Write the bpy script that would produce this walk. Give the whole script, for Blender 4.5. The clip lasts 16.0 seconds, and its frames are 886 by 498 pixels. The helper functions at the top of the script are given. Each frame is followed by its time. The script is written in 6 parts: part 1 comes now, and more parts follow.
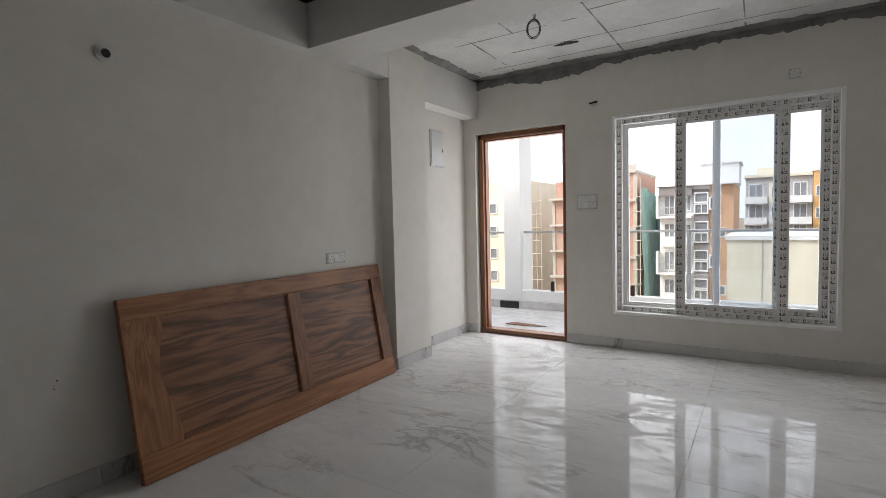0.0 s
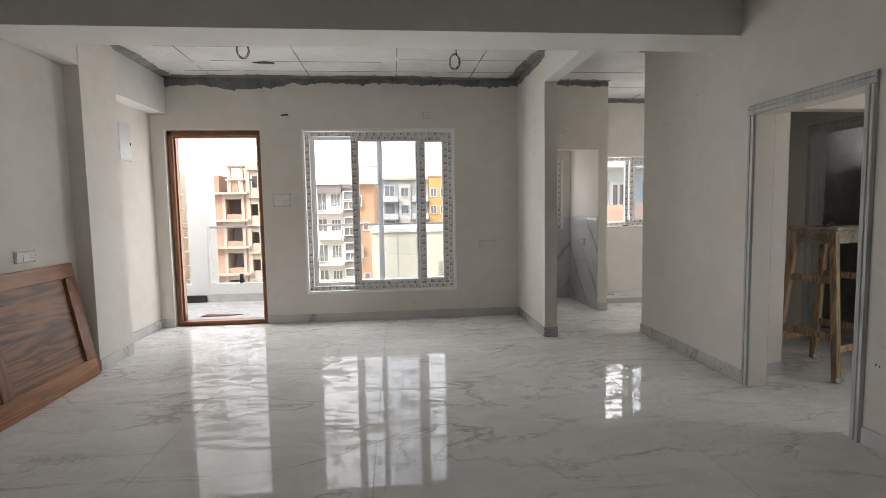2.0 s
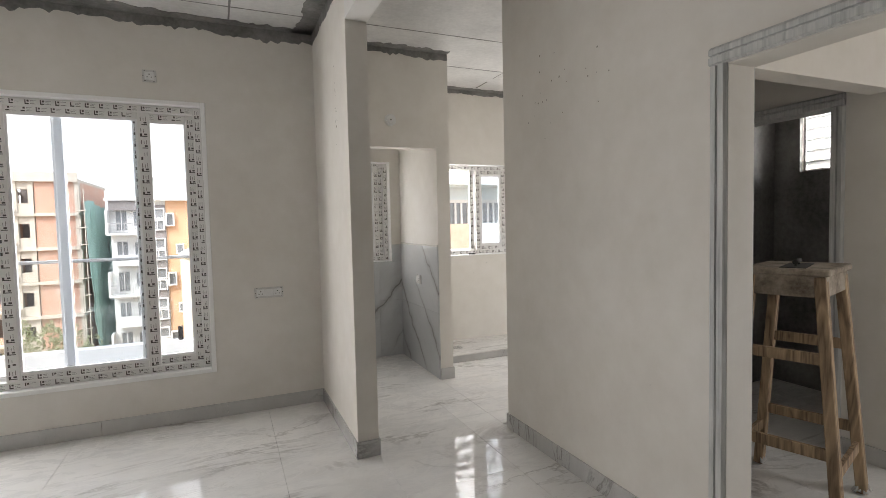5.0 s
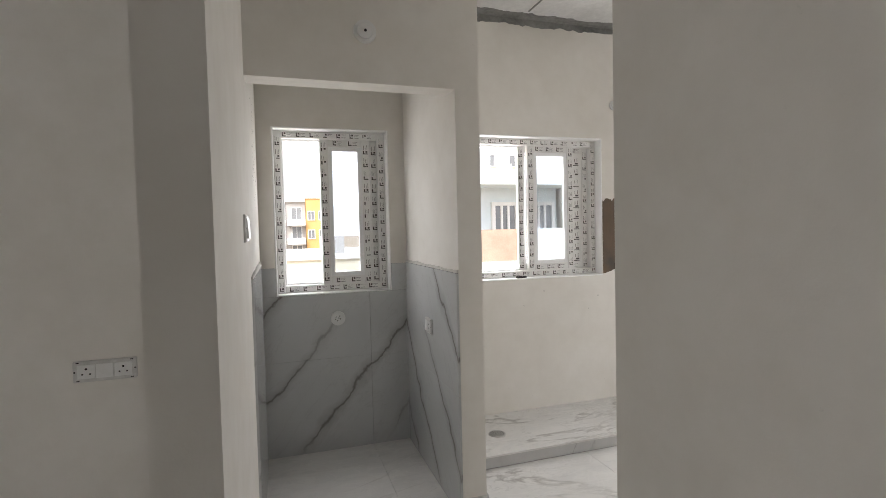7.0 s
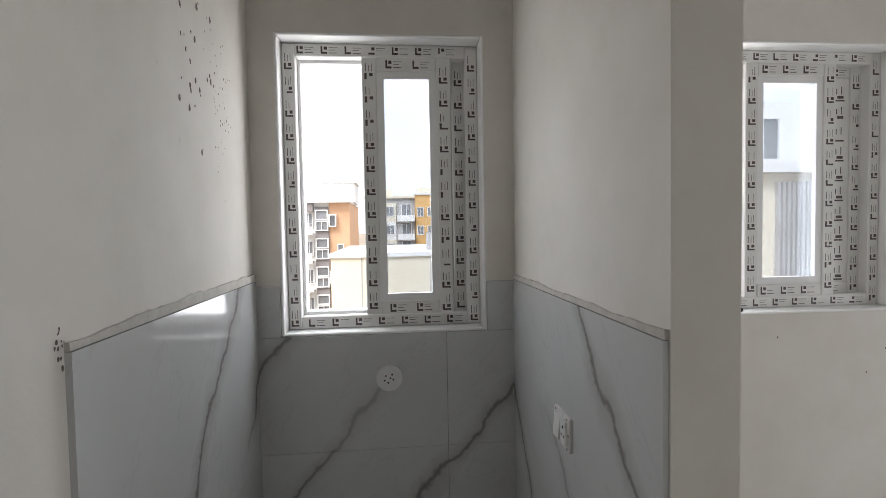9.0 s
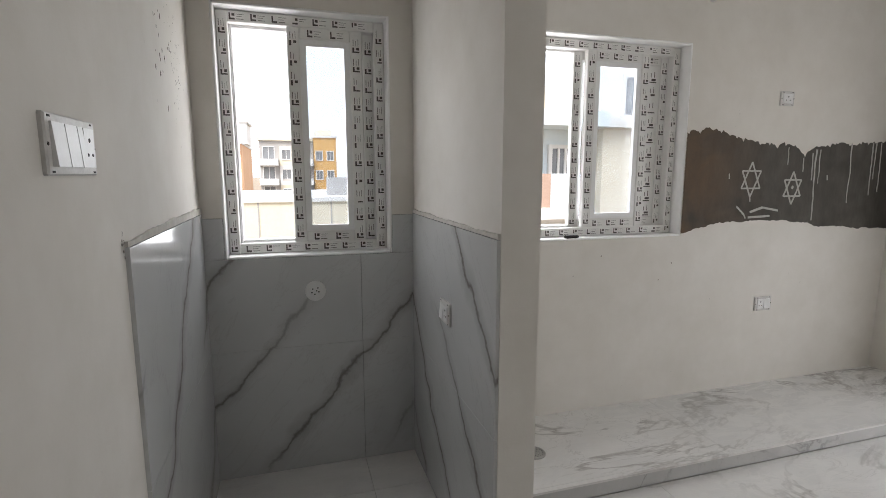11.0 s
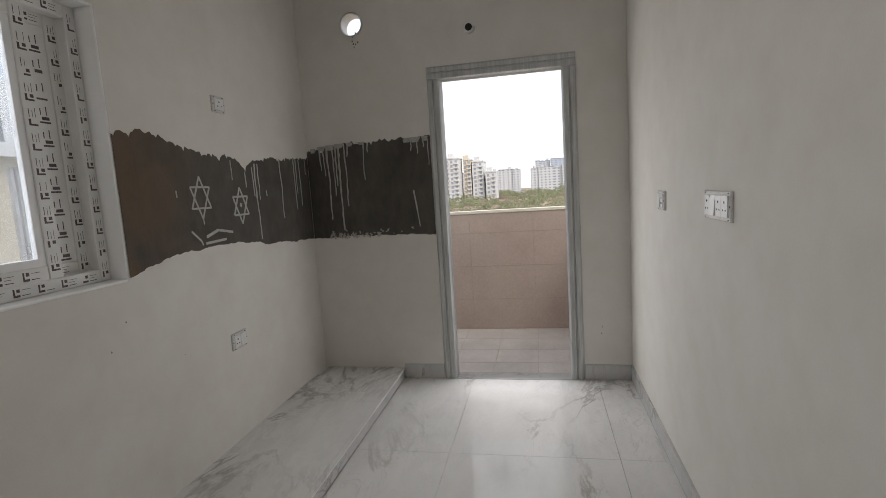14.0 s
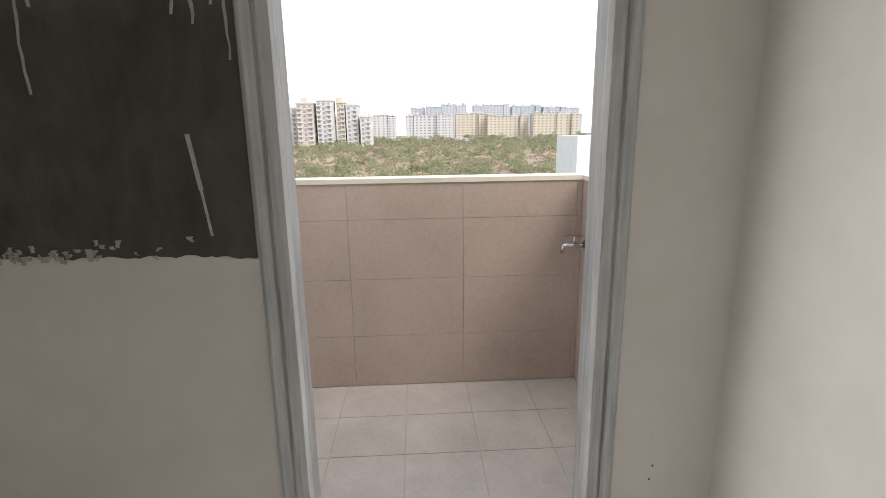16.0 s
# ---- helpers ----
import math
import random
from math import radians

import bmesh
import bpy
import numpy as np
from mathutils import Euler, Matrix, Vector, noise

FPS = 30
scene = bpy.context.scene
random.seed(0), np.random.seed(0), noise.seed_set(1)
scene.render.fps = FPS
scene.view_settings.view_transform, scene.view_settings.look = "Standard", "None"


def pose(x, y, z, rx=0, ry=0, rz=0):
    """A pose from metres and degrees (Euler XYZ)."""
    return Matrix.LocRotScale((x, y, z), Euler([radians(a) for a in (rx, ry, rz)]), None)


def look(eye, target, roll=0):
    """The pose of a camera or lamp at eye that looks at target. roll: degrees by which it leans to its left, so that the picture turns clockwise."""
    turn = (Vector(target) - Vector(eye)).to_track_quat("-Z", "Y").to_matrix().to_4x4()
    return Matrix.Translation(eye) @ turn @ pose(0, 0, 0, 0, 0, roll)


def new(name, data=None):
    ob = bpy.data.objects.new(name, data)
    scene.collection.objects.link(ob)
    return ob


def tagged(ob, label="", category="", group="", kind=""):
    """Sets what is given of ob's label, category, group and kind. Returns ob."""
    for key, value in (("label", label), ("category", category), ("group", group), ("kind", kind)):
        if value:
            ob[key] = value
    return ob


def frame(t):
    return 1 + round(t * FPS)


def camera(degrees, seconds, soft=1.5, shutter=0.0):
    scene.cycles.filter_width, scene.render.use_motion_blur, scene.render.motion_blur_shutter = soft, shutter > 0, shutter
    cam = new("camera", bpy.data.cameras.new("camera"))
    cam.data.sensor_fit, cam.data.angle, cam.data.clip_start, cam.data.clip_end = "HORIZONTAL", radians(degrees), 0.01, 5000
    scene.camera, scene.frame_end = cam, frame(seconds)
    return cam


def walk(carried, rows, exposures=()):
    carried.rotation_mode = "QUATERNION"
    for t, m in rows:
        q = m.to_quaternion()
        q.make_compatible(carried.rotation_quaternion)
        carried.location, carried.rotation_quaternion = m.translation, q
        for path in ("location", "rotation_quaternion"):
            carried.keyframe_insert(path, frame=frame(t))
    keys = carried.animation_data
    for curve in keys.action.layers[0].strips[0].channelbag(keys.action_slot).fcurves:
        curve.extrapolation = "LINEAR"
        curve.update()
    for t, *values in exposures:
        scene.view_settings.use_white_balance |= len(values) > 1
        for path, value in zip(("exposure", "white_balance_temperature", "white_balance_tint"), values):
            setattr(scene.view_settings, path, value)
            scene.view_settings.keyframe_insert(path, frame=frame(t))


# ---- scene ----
cam = camera(82.7, 16.0, 0.85)
PATH = [
    (0, (2.732, -5.046, 1.298), (1.656, -3.365, 1.185), -1.4),
    (0.5, (2.59, -5.118, 1.329), (2.004, -3.209, 1.235), -1.4),
    (1, (2.529, -5.36, 1.321), (2.352, -3.37, 1.232), -1.6),
    (1.5, (2.563, -5.71, 1.318), (2.575, -3.713, 1.21), -1.2),
    (2, (2.539, -6.017, 1.319), (2.723, -4.032, 1.159), -1.0),
    (2.5, (2.552, -6.059, 1.308), (2.861, -4.091, 1.129), -1.3),
    (3, (2.69, -5.734, 1.318), (3.118, -3.784, 1.196), -1.3),
    (3.5, (2.798, -5.315, 1.331), (3.401, -3.411, 1.233), -1.1),
    (4, (2.948, -4.894, 1.325), (3.678, -3.035, 1.235), -1.2),
    (4.5, (3.174, -4.42, 1.354), (3.937, -2.574, 1.26), -1.1),
    (5, (3.354, -3.971, 1.373), (4.145, -2.137, 1.272), -1.3),
    (5.2, (3.49, -3.773, 1.396), (4.28, -1.939, 1.287), -1.5),
    (7.3, (4.339, -1.892, 1.373), (4.891, 0.029, 1.315), -1.4),
    (7.5, (4.385, -1.726, 1.379), (4.893, 0.208, 1.356), -1.6),
    (8, (4.472, -1.286, 1.408), (4.898, 0.666, 1.513), -2.2),
    (8.5, (4.574, -0.93, 1.416), (4.876, 1.039, 1.595), -2.6),
    (9, (4.619, -0.686, 1.353), (4.816, 1.303, 1.272), -1.0),
    (9.2, (4.619, -0.652, 1.316), (4.814, 1.322, 1.067), -0.5),
    (11.3, (4.46, -1.224, 1.351), (5.186, 0.616, 1.054), -1.0),
    (11.5, (4.437, -1.175, 1.316), (5.288, 0.622, 1.099), -2.3),
    (12, (4.498, -1.03, 1.339), (5.664, 0.583, 1.141), -2.7),
    (12.5, (4.693, -0.813, 1.324), (6.153, 0.537, 1.11), -3.5),
    (13, (4.815, -0.674, 1.324), (6.537, 0.323, 1.119), -3.9),
    (13.5, (4.784, -0.532, 1.314), (6.684, 0.053, 1.091), -4.2),
    (14, (4.916, -0.483, 1.285), (6.864, -0.097, 1.049), -3.6),
    (14.5, (5.372, -0.418, 1.306), (7.338, -0.121, 1.089), -2.8),
    (15, (5.873, -0.294, 1.3), (7.853, -0.119, 1.081), -2.0),
    (15.5, (6.423, -0.274, 1.285), (8.401, -0.221, 0.995), -1.7),
    (16, (6.951, -0.189, 1.289), (8.895, -0.29, 0.832), -0.8),
]
EXPOSURES = [(0, 0.70, 6280, 12), (0.5, 0.64, 6380, 12), (1, 0.9, 6470, 12), (1.5, 1.26, 6500, 12), (2, 1.08, 6510, 12), (2.5, 1.0, 6510, 12), (3, 1.04, 6510, 12), (3.5, 1.24, 6500, 12), (4, 1.42, 6530, 12), (5.2, 1.52, 6510, 12), (7.3, 1.1, 6380, 12), (8, 0.68, 6430, 12), (8.5, 0.62, 6290, 12), (9, 0.82, 6170, 12), (11.3, 0.86, 6270, 12), (12.5, 0.94, 6310, 12), (13, 0.38, 6310, 12), (13.5, 0.1, 6330, 12), (14, 0.2, 6360, 12), (15, 0.18, 6440, 12), (16, 0.46, 6440, 12)]
walk(cam, [(t, look(eye, target, roll)) for t, eye, target, roll in PATH], EXPOSURES)

# ---- light ----
SUN_EL, SUN_AZ = 48.0, 224.0          # degrees; azimuth clockwise from +y
world = bpy.data.worlds.new("sky_world")
scene.world = world
world.use_nodes = True
wn = world.node_tree
sky = wn.nodes.new("ShaderNodeTexSky")
sky.sky_type, sky.sun_disc = "NISHITA", False
sky.sun_elevation, sky.sun_rotation = radians(SUN_EL), radians(SUN_AZ)
sky.dust_density, sky.air_density, sky.ozone_density = 2.5, 1.0, 1.0
haze = wn.nodes.new("ShaderNodeMix")
haze.data_type = "RGBA"
haze.inputs["Factor"].default_value = 0.8
haze.inputs["B"].default_value = (8.15, 8.2, 8.35, 1)
wn.links.new(sky.outputs["Color"], haze.inputs["A"])
wn.links.new(haze.outputs["Result"], wn.nodes["Background"].inputs["Color"])
wn.nodes["Background"].inputs["Strength"].default_value = 0.14

sun_dir = Vector((math.sin(radians(SUN_AZ)) * math.cos(radians(SUN_EL)), math.cos(radians(SUN_AZ)) * math.cos(radians(SUN_EL)), math.sin(radians(SUN_EL))))
sun_data = bpy.data.lights.new("sun", "SUN")
sun_data.energy, sun_data.angle, sun_data.color = 2.6, radians(28.0), (1.0, 0.94, 0.86)
sun = new("sun", sun_data)
sun.matrix_world = look(sun_dir * 60, (0, 0, 0))


def window_light(name, x, y, z, w, h, facing, power):
    """Sky light that enters by an opening."""
    d = bpy.data.lights.new(name, "AREA")
    d.shape, d.size, d.size_y, d.energy, d.color = "RECTANGLE", w, h, power, (1.0, 0.985, 0.96)
    ob = new(name, d)
    ob.matrix_world = look((x, y, z), (x + facing[0], y + facing[1], z + facing[2]))
    return ob


window_light("daylight_living_window", 2.36, 0.24, 1.31, 1.7, 1.85, (0, -1, 0), 20)
window_light("daylight_balcony_door", 0.49, 0.24, 1.15, 0.9, 2.1, (0, -1, 0), 6.5)
window_light("daylight_niche_window", 4.59, 1.30, 1.51, 0.66, 0.95, (0, -1, 0), 5.5)
window_light("daylight_kitchen_window", 6.04, 1.30, 1.51, 0.95, 0.95, (0, -1, 0), 10.0)
window_light("daylight_utility_door", 8.185, -0.2625, 0.99, 0.62, 1.86, (-1, 0, 0), 6.5)
# fill lamp at an unseen opening, added to brighten the side room
window_light("fill_side_room", 7.80, -4.6, 1.5, 1.1, 1.1, (-1, 0, 0), 11)

window_light("daylight_ventilator", 7.74, -1.53, 1.95, 0.24, 0.42, (-1, 0, 0), 1.6)

# ---- materials ----


def nodes_of(name, rough=0.7, metal=0.0, spec=0.5):
    m = bpy.data.materials.new(name)
    m.use_nodes = True
    nt = m.node_tree
    b = nt.nodes["Principled BSDF"]
    b.inputs["Roughness"].default_value = rough
    b.inputs["Metallic"].default_value = metal
    b.inputs["Specular IOR Level"].default_value = spec
    return m, nt, b


def tex_coord(nt, scale=(1, 1, 1), rot=(0, 0, 0), world_space=True):
    """Object coordinates in metres; world_space takes the place in the world instead."""
    if world_space:
        g = nt.nodes.new("ShaderNodeNewGeometry")
        src = g.outputs["Position"]
    else:
        g = nt.nodes.new("ShaderNodeTexCoord")
        src = g.outputs["Object"]
    mp = nt.nodes.new("ShaderNodeMapping")
    mp.inputs["Scale"].default_value = scale
    mp.inputs["Rotation"].default_value = [radians(a) for a in rot]
    nt.links.new(src, mp.inputs["Vector"])
    return mp.outputs["Vector"]


def noise_tex(nt, vec, scale, detail=4.0, rough=0.55, distort=0.0):
    n = nt.nodes.new("ShaderNodeTexNoise")
    n.inputs["Scale"].default_value = scale
    n.inputs["Detail"].default_value = detail
    n.inputs["Roughness"].default_value = rough
    n.inputs["Distortion"].default_value = distort
    nt.links.new(vec, n.inputs["Vector"])
    return n.outputs["Fac"]


def ramp(nt, fac, stops):
    r = nt.nodes.new("ShaderNodeValToRGB")
    els = r.color_ramp.elements
    while len(els) < len(stops):
        els.new(0.5)
    for e, (p, c) in zip(els, stops):
        e.position = p
        e.color = (*c, 1) if not isinstance(c, (int, float)) else (c, c, c, 1)
    nt.links.new(fac, r.inputs["Fac"])
    return r.outputs["Color"]


def mix(nt, fac, a, b, mode="MIX"):
    m = nt.nodes.new("ShaderNodeMix")
    m.data_type, m.blend_type = "RGBA", mode
    for sock, v in ((m.inputs["Factor"], fac), (m.inputs["A"], a), (m.inputs["B"], b)):
        if isinstance(v, (int, float)):
            sock.default_value = v
        elif isinstance(v, tuple):
            sock.default_value = (*v, 1)
        else:
            nt.links.new(v, sock)
    return m.outputs["Result"]


def maths(nt, op, a, b=0.0):
    m = nt.nodes.new("ShaderNodeMath")
    m.operation = op
    for sock, v in ((m.inputs[0], a), (m.inputs[1], b)):
        if isinstance(v, (int, float)):
            sock.default_value = v
        else:
            nt.links.new(v, sock)
    return m.outputs[0]


def bump(nt, bsdf, height, strength, dist=0.01):
    b = nt.nodes.new("ShaderNodeBump")
    b.inputs["Strength"].default_value = strength
    b.inputs["Distance"].default_value = dist
    nt.links.new(height, b.inputs["Height"])
    nt.links.new(b.outputs["Normal"], bsdf.inputs["Normal"])


def object_random(nt):
    return nt.nodes.new("ShaderNodeObjectInfo").outputs["Random"]


def mottled(name, dark, light, scale=3.0, rough=0.7, grain=60.0, relief=0.15, metal=0.0, spec=0.5, vary=0.0):
    """A plain surface with stains at one scale and grain at another."""
    m, nt, b = nodes_of(name, rough, metal, spec)
    v = tex_coord(nt)
    big = noise_tex(nt, v, scale, 5, 0.6)
    fine = noise_tex(nt, v, grain, 3, 0.6)
    f = maths(nt, "ADD", maths(nt, "MULTIPLY", big, 0.7), maths(nt, "MULTIPLY", fine, 0.3))
    col = ramp(nt, f, [(0.32, dark), (0.66, light)])
    if vary:
        k = maths(nt, "ADD", maths(nt, "MULTIPLY", object_random(nt), vary), 1 - vary / 2)
        comb = nt.nodes.new("ShaderNodeCombineColor")
        for i in range(3):
            nt.links.new(k, comb.inputs[i])
        col = mix(nt, 1.0, col, comb.outputs[0], "MULTIPLY")
    nt.links.new(col, b.inputs["Base Color"])
    if relief:
        bump(nt, b, fine, relief, 0.004)
    return m


def vein_mask(nt, vec, scale, width, distort, detail=6):
    """Thin branching lines."""
    n = noise_tex(nt, vec, scale, detail, 0.62, distort)
    d = maths(nt, "ABSOLUTE", maths(nt, "SUBTRACT", n, 0.5))
    mr = nt.nodes.new("ShaderNodeMapRange")
    mr.inputs["From Min"].default_value, mr.inputs["From Max"].default_value = 0.0, width
    mr.inputs["To Min"].default_value, mr.inputs["To Max"].default_value = 1.0, 0.0
    nt.links.new(d, mr.inputs["Value"])
    return mr.outputs["Result"]


def marble(name, base, cloud, vein, rough, scale=1.0, waves=0.0, vein_amount=0.8, rot=(0, 0, 35), stretch=(1, 2.2, 1), dust=0.0, gloss=0.5):
    m, nt, b = nodes_of(name, rough, 0, gloss)
    v = tex_coord(nt, stretch, rot)
    clouds = noise_tex(nt, v, 1.3 * scale, 5, 0.6, 0.3)
    veins = vein_mask(nt, v, 0.75 * scale, 0.022, 0.9)
    fade = ramp(nt, noise_tex(nt, v, 0.9 * scale, 2), [(0.42, 0.0), (0.62, 1.0)])
    fine = vein_mask(nt, v, 2.3 * scale, 0.012, 1.2)
    col = ramp(nt, clouds, [(0.35, base), (0.75, cloud)])
    col = mix(nt, maths(nt, "MULTIPLY", maths(nt, "MULTIPLY", veins, fade), vein_amount), col, vein)
    col = mix(nt, maths(nt, "MULTIPLY", maths(nt, "MULTIPLY", fine, fade), vein_amount * 0.4), col, vein)
    if dust:
        sp = noise_tex(nt, tex_coord(nt), 4.0, 6, 0.7)
        col = mix(nt, ramp(nt, sp, [(0.5, 0.0), (0.75, dust)]), col, (0.66, 0.62, 0.56))
        r = ramp(nt, sp, [(0.45, rough), (0.85, rough + 0.04)])
        nt.links.new(r, b.inputs["Roughness"])
    nt.links.new(col, b.inputs["Base Color"])
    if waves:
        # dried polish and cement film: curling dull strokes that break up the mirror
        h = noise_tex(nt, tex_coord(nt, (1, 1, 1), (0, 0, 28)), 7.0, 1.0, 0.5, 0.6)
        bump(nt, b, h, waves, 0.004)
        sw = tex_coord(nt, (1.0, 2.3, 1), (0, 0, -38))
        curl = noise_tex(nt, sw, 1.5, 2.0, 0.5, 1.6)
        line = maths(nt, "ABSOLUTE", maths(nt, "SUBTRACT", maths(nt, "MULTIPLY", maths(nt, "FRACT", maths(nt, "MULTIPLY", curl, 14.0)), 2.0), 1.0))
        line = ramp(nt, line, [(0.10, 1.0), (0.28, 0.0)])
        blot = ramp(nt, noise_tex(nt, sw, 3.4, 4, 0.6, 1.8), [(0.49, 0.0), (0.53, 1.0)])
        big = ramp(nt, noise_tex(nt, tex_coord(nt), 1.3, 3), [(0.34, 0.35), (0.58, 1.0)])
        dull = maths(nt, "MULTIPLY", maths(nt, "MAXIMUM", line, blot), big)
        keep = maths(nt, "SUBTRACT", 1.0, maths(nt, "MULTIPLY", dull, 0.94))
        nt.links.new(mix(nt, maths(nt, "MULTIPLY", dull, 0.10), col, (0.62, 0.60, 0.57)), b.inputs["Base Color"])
        b.inputs["Specular IOR Level"].default_value = 0.0
        gl = nt.nodes.new("ShaderNodeBsdfGlossy")
        gl.inputs["Roughness"].default_value = rough
        nt.links.new(b.inputs["Normal"].links[0].from_socket, gl.inputs["Normal"])
        fr = nt.nodes.new("ShaderNodeFresnel")
        fr.inputs["IOR"].default_value = 1.45
        mx = nt.nodes.new("ShaderNodeMixShader")
        nt.links.new(maths(nt, "MULTIPLY", maths(nt, "MULTIPLY", fr.outputs["Fac"], gloss), keep), mx.inputs["Fac"])
        nt.links.new(b.outputs[0], mx.inputs[1])
        nt.links.new(gl.outputs[0], mx.inputs[2])
        nt.links.new(mx.outputs[0], nt.nodes["Material Output"].inputs["Surface"])
    return m


def plaster(name, dark, light, marks=0.0):
    m, nt, b = nodes_of(name, 0.85, 0, 0.25)
    v = tex_coord(nt)
    big = noise_tex(nt, v, 0.9, 5, 0.6, 0.4)
    mid = noise_tex(nt, v, 7.0, 4, 0.6)
    f = maths(nt, "ADD", maths(nt, "MULTIPLY", big, 0.6), maths(nt, "MULTIPLY", mid, 0.4))
    col = ramp(nt, f, [(0.35, dark), (0.62, light)])
    if marks:
        sp = noise_tex(nt, v, 26.0, 5, 0.75)
        where = ramp(nt, noise_tex(nt, v, 1.6, 3), [(0.58, 0.0), (0.7, 1.0)])
        spots = maths(nt, "MULTIPLY", ramp(nt, sp, [(0.66, 0.0), (0.72, marks)]), where)
        col = mix(nt, spots, col, (0.30, 0.29, 0.27))
    nt.links.new(col, b.inputs["Base Color"])
    h = maths(nt, "ADD", maths(nt, "MULTIPLY", noise_tex(nt, v, 140, 2), 0.4), maths(nt, "MULTIPLY", noise_tex(nt, v, 5, 3), 1.0))
    bump(nt, b, h, 0.12, 0.006)
    return m


def wood(name, dark, light, rough=0.45, along="x", scale=1.0, rings=0.34):
    """Grain as contour rings of a long stretched noise, which gives flames and straight lines."""
    m, nt, b = nodes_of(name, rough)
    st = {"x": (0.5, 6, 6), "y": (6, 0.5, 6), "z": (6, 6, 0.5)}[along]
    n = noise_tex(nt, tex_coord(nt, st), 1.1 * scale, 3.5, 0.55, 0.5)
    ring = maths(nt, "FRACT", maths(nt, "MULTIPLY", n, 8.0))
    ring = maths(nt, "ABSOLUTE", maths(nt, "SUBTRACT", maths(nt, "MULTIPLY", ring, 2.0), 1.0))
    fine = noise_tex(nt, tex_coord(nt, tuple(v * 9 for v in st)), 3.0, 3)
    cloud = noise_tex(nt, tex_coord(nt, st), 0.6 * scale, 3)
    f = maths(nt, "ADD", maths(nt, "MULTIPLY", ring, rings), maths(nt, "ADD", maths(nt, "MULTIPLY", cloud, 0.5), maths(nt, "MULTIPLY", fine, 0.28)))
    col = ramp(nt, f, [(0.28, dark), (0.52, tuple((p + q) / 2 for p, q in zip(dark, light))), (0.78, light)])
    nt.links.new(col, b.inputs["Base Color"])
    bump(nt, b, fine, 0.15, 0.003)
    return m


WALL = plaster("wall_putty", (0.69, 0.66, 0.605), (0.77, 0.745, 0.70), 0.5)
SOFFIT = plaster("beam_putty", (0.68, 0.67, 0.64), (0.76, 0.75, 0.73))
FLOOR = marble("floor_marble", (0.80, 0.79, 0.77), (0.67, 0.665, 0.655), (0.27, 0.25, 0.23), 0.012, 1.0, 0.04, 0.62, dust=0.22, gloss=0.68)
SKIRT = marble("skirting_marble", (0.60, 0.595, 0.58), (0.48, 0.48, 0.475), (0.22, 0.21, 0.20), 0.15, 2.0, 0, 0.8)
def niche_marble():
    m, nt, b = nodes_of("niche_grey_marble", 0.10)
    sep = nt.nodes.new("ShaderNodeSeparateXYZ")
    nt.links.new(tex_coord(nt), sep.inputs[0])
    u = maths(nt, "ADD", sep.outputs["X"], sep.outputs["Y"])
    across = maths(nt, "SUBTRACT", maths(nt, "MULTIPLY", u, 0.74), maths(nt, "MULTIPLY", sep.outputs["Z"], 0.67))
    along = maths(nt, "ADD", maths(nt, "MULTIPLY", u, 0.67), maths(nt, "MULTIPLY", sep.outputs["Z"], 0.74))
    comb = nt.nodes.new("ShaderNodeCombineXYZ")
    nt.links.new(maths(nt, "MULTIPLY", across, 1.25), comb.inputs[0])
    nt.links.new(maths(nt, "MULTIPLY", along, 0.38), comb.inputs[1])
    v = comb.outputs[0]
    # parallel slanting veins, each one wandering and swelling a little
    wander = maths(nt, "ADD", maths(nt, "MULTIPLY", noise_tex(nt, tex_coord(nt), 2.2, 2), 0.55), maths(nt, "MULTIPLY", noise_tex(nt, tex_coord(nt), 9.0, 4, 0.6), 0.22))
    row = maths(nt, "FRACT", maths(nt, "ADD", maths(nt, "DIVIDE", across, 0.36), wander))
    off = maths(nt, "MULTIPLY", maths(nt, "ABSOLUTE", maths(nt, "SUBTRACT", row, 0.5)), 0.36)
    swell = maths(nt, "MULTIPLY", off, maths(nt, "ADD", 0.55, noise_tex(nt, tex_coord(nt), 6.0, 3)))
    bold = ramp(nt, swell, [(0.001, 1.0), (0.012, 0.0)])
    soft = ramp(nt, swell, [(0.004, 1.0), (0.055, 0.0)])
    fine = vein_mask(nt, v, 4.0, 0.010, 0.6)
    gate = ramp(nt, noise_tex(nt, v, 2.3, 2), [(0.40, 0.0), (0.56, 1.0)])
    base = ramp(nt, noise_tex(nt, tex_coord(nt), 1.4, 4), [(0.3, (0.53, 0.54, 0.54)), (0.7, (0.62, 0.63, 0.63))])
    col = mix(nt, maths(nt, "MULTIPLY", maths(nt, "MULTIPLY", soft, gate), 0.38), base, (0.22, 0.20, 0.185))
    col = mix(nt, maths(nt, "MULTIPLY", maths(nt, "MULTIPLY", bold, gate), 0.66), col, (0.10, 0.08, 0.068))
    col = mix(nt, maths(nt, "MULTIPLY", fine, 0.12), col, (0.2, 0.18, 0.17))
    nt.links.new(col, b.inputs["Base Color"])
    return m


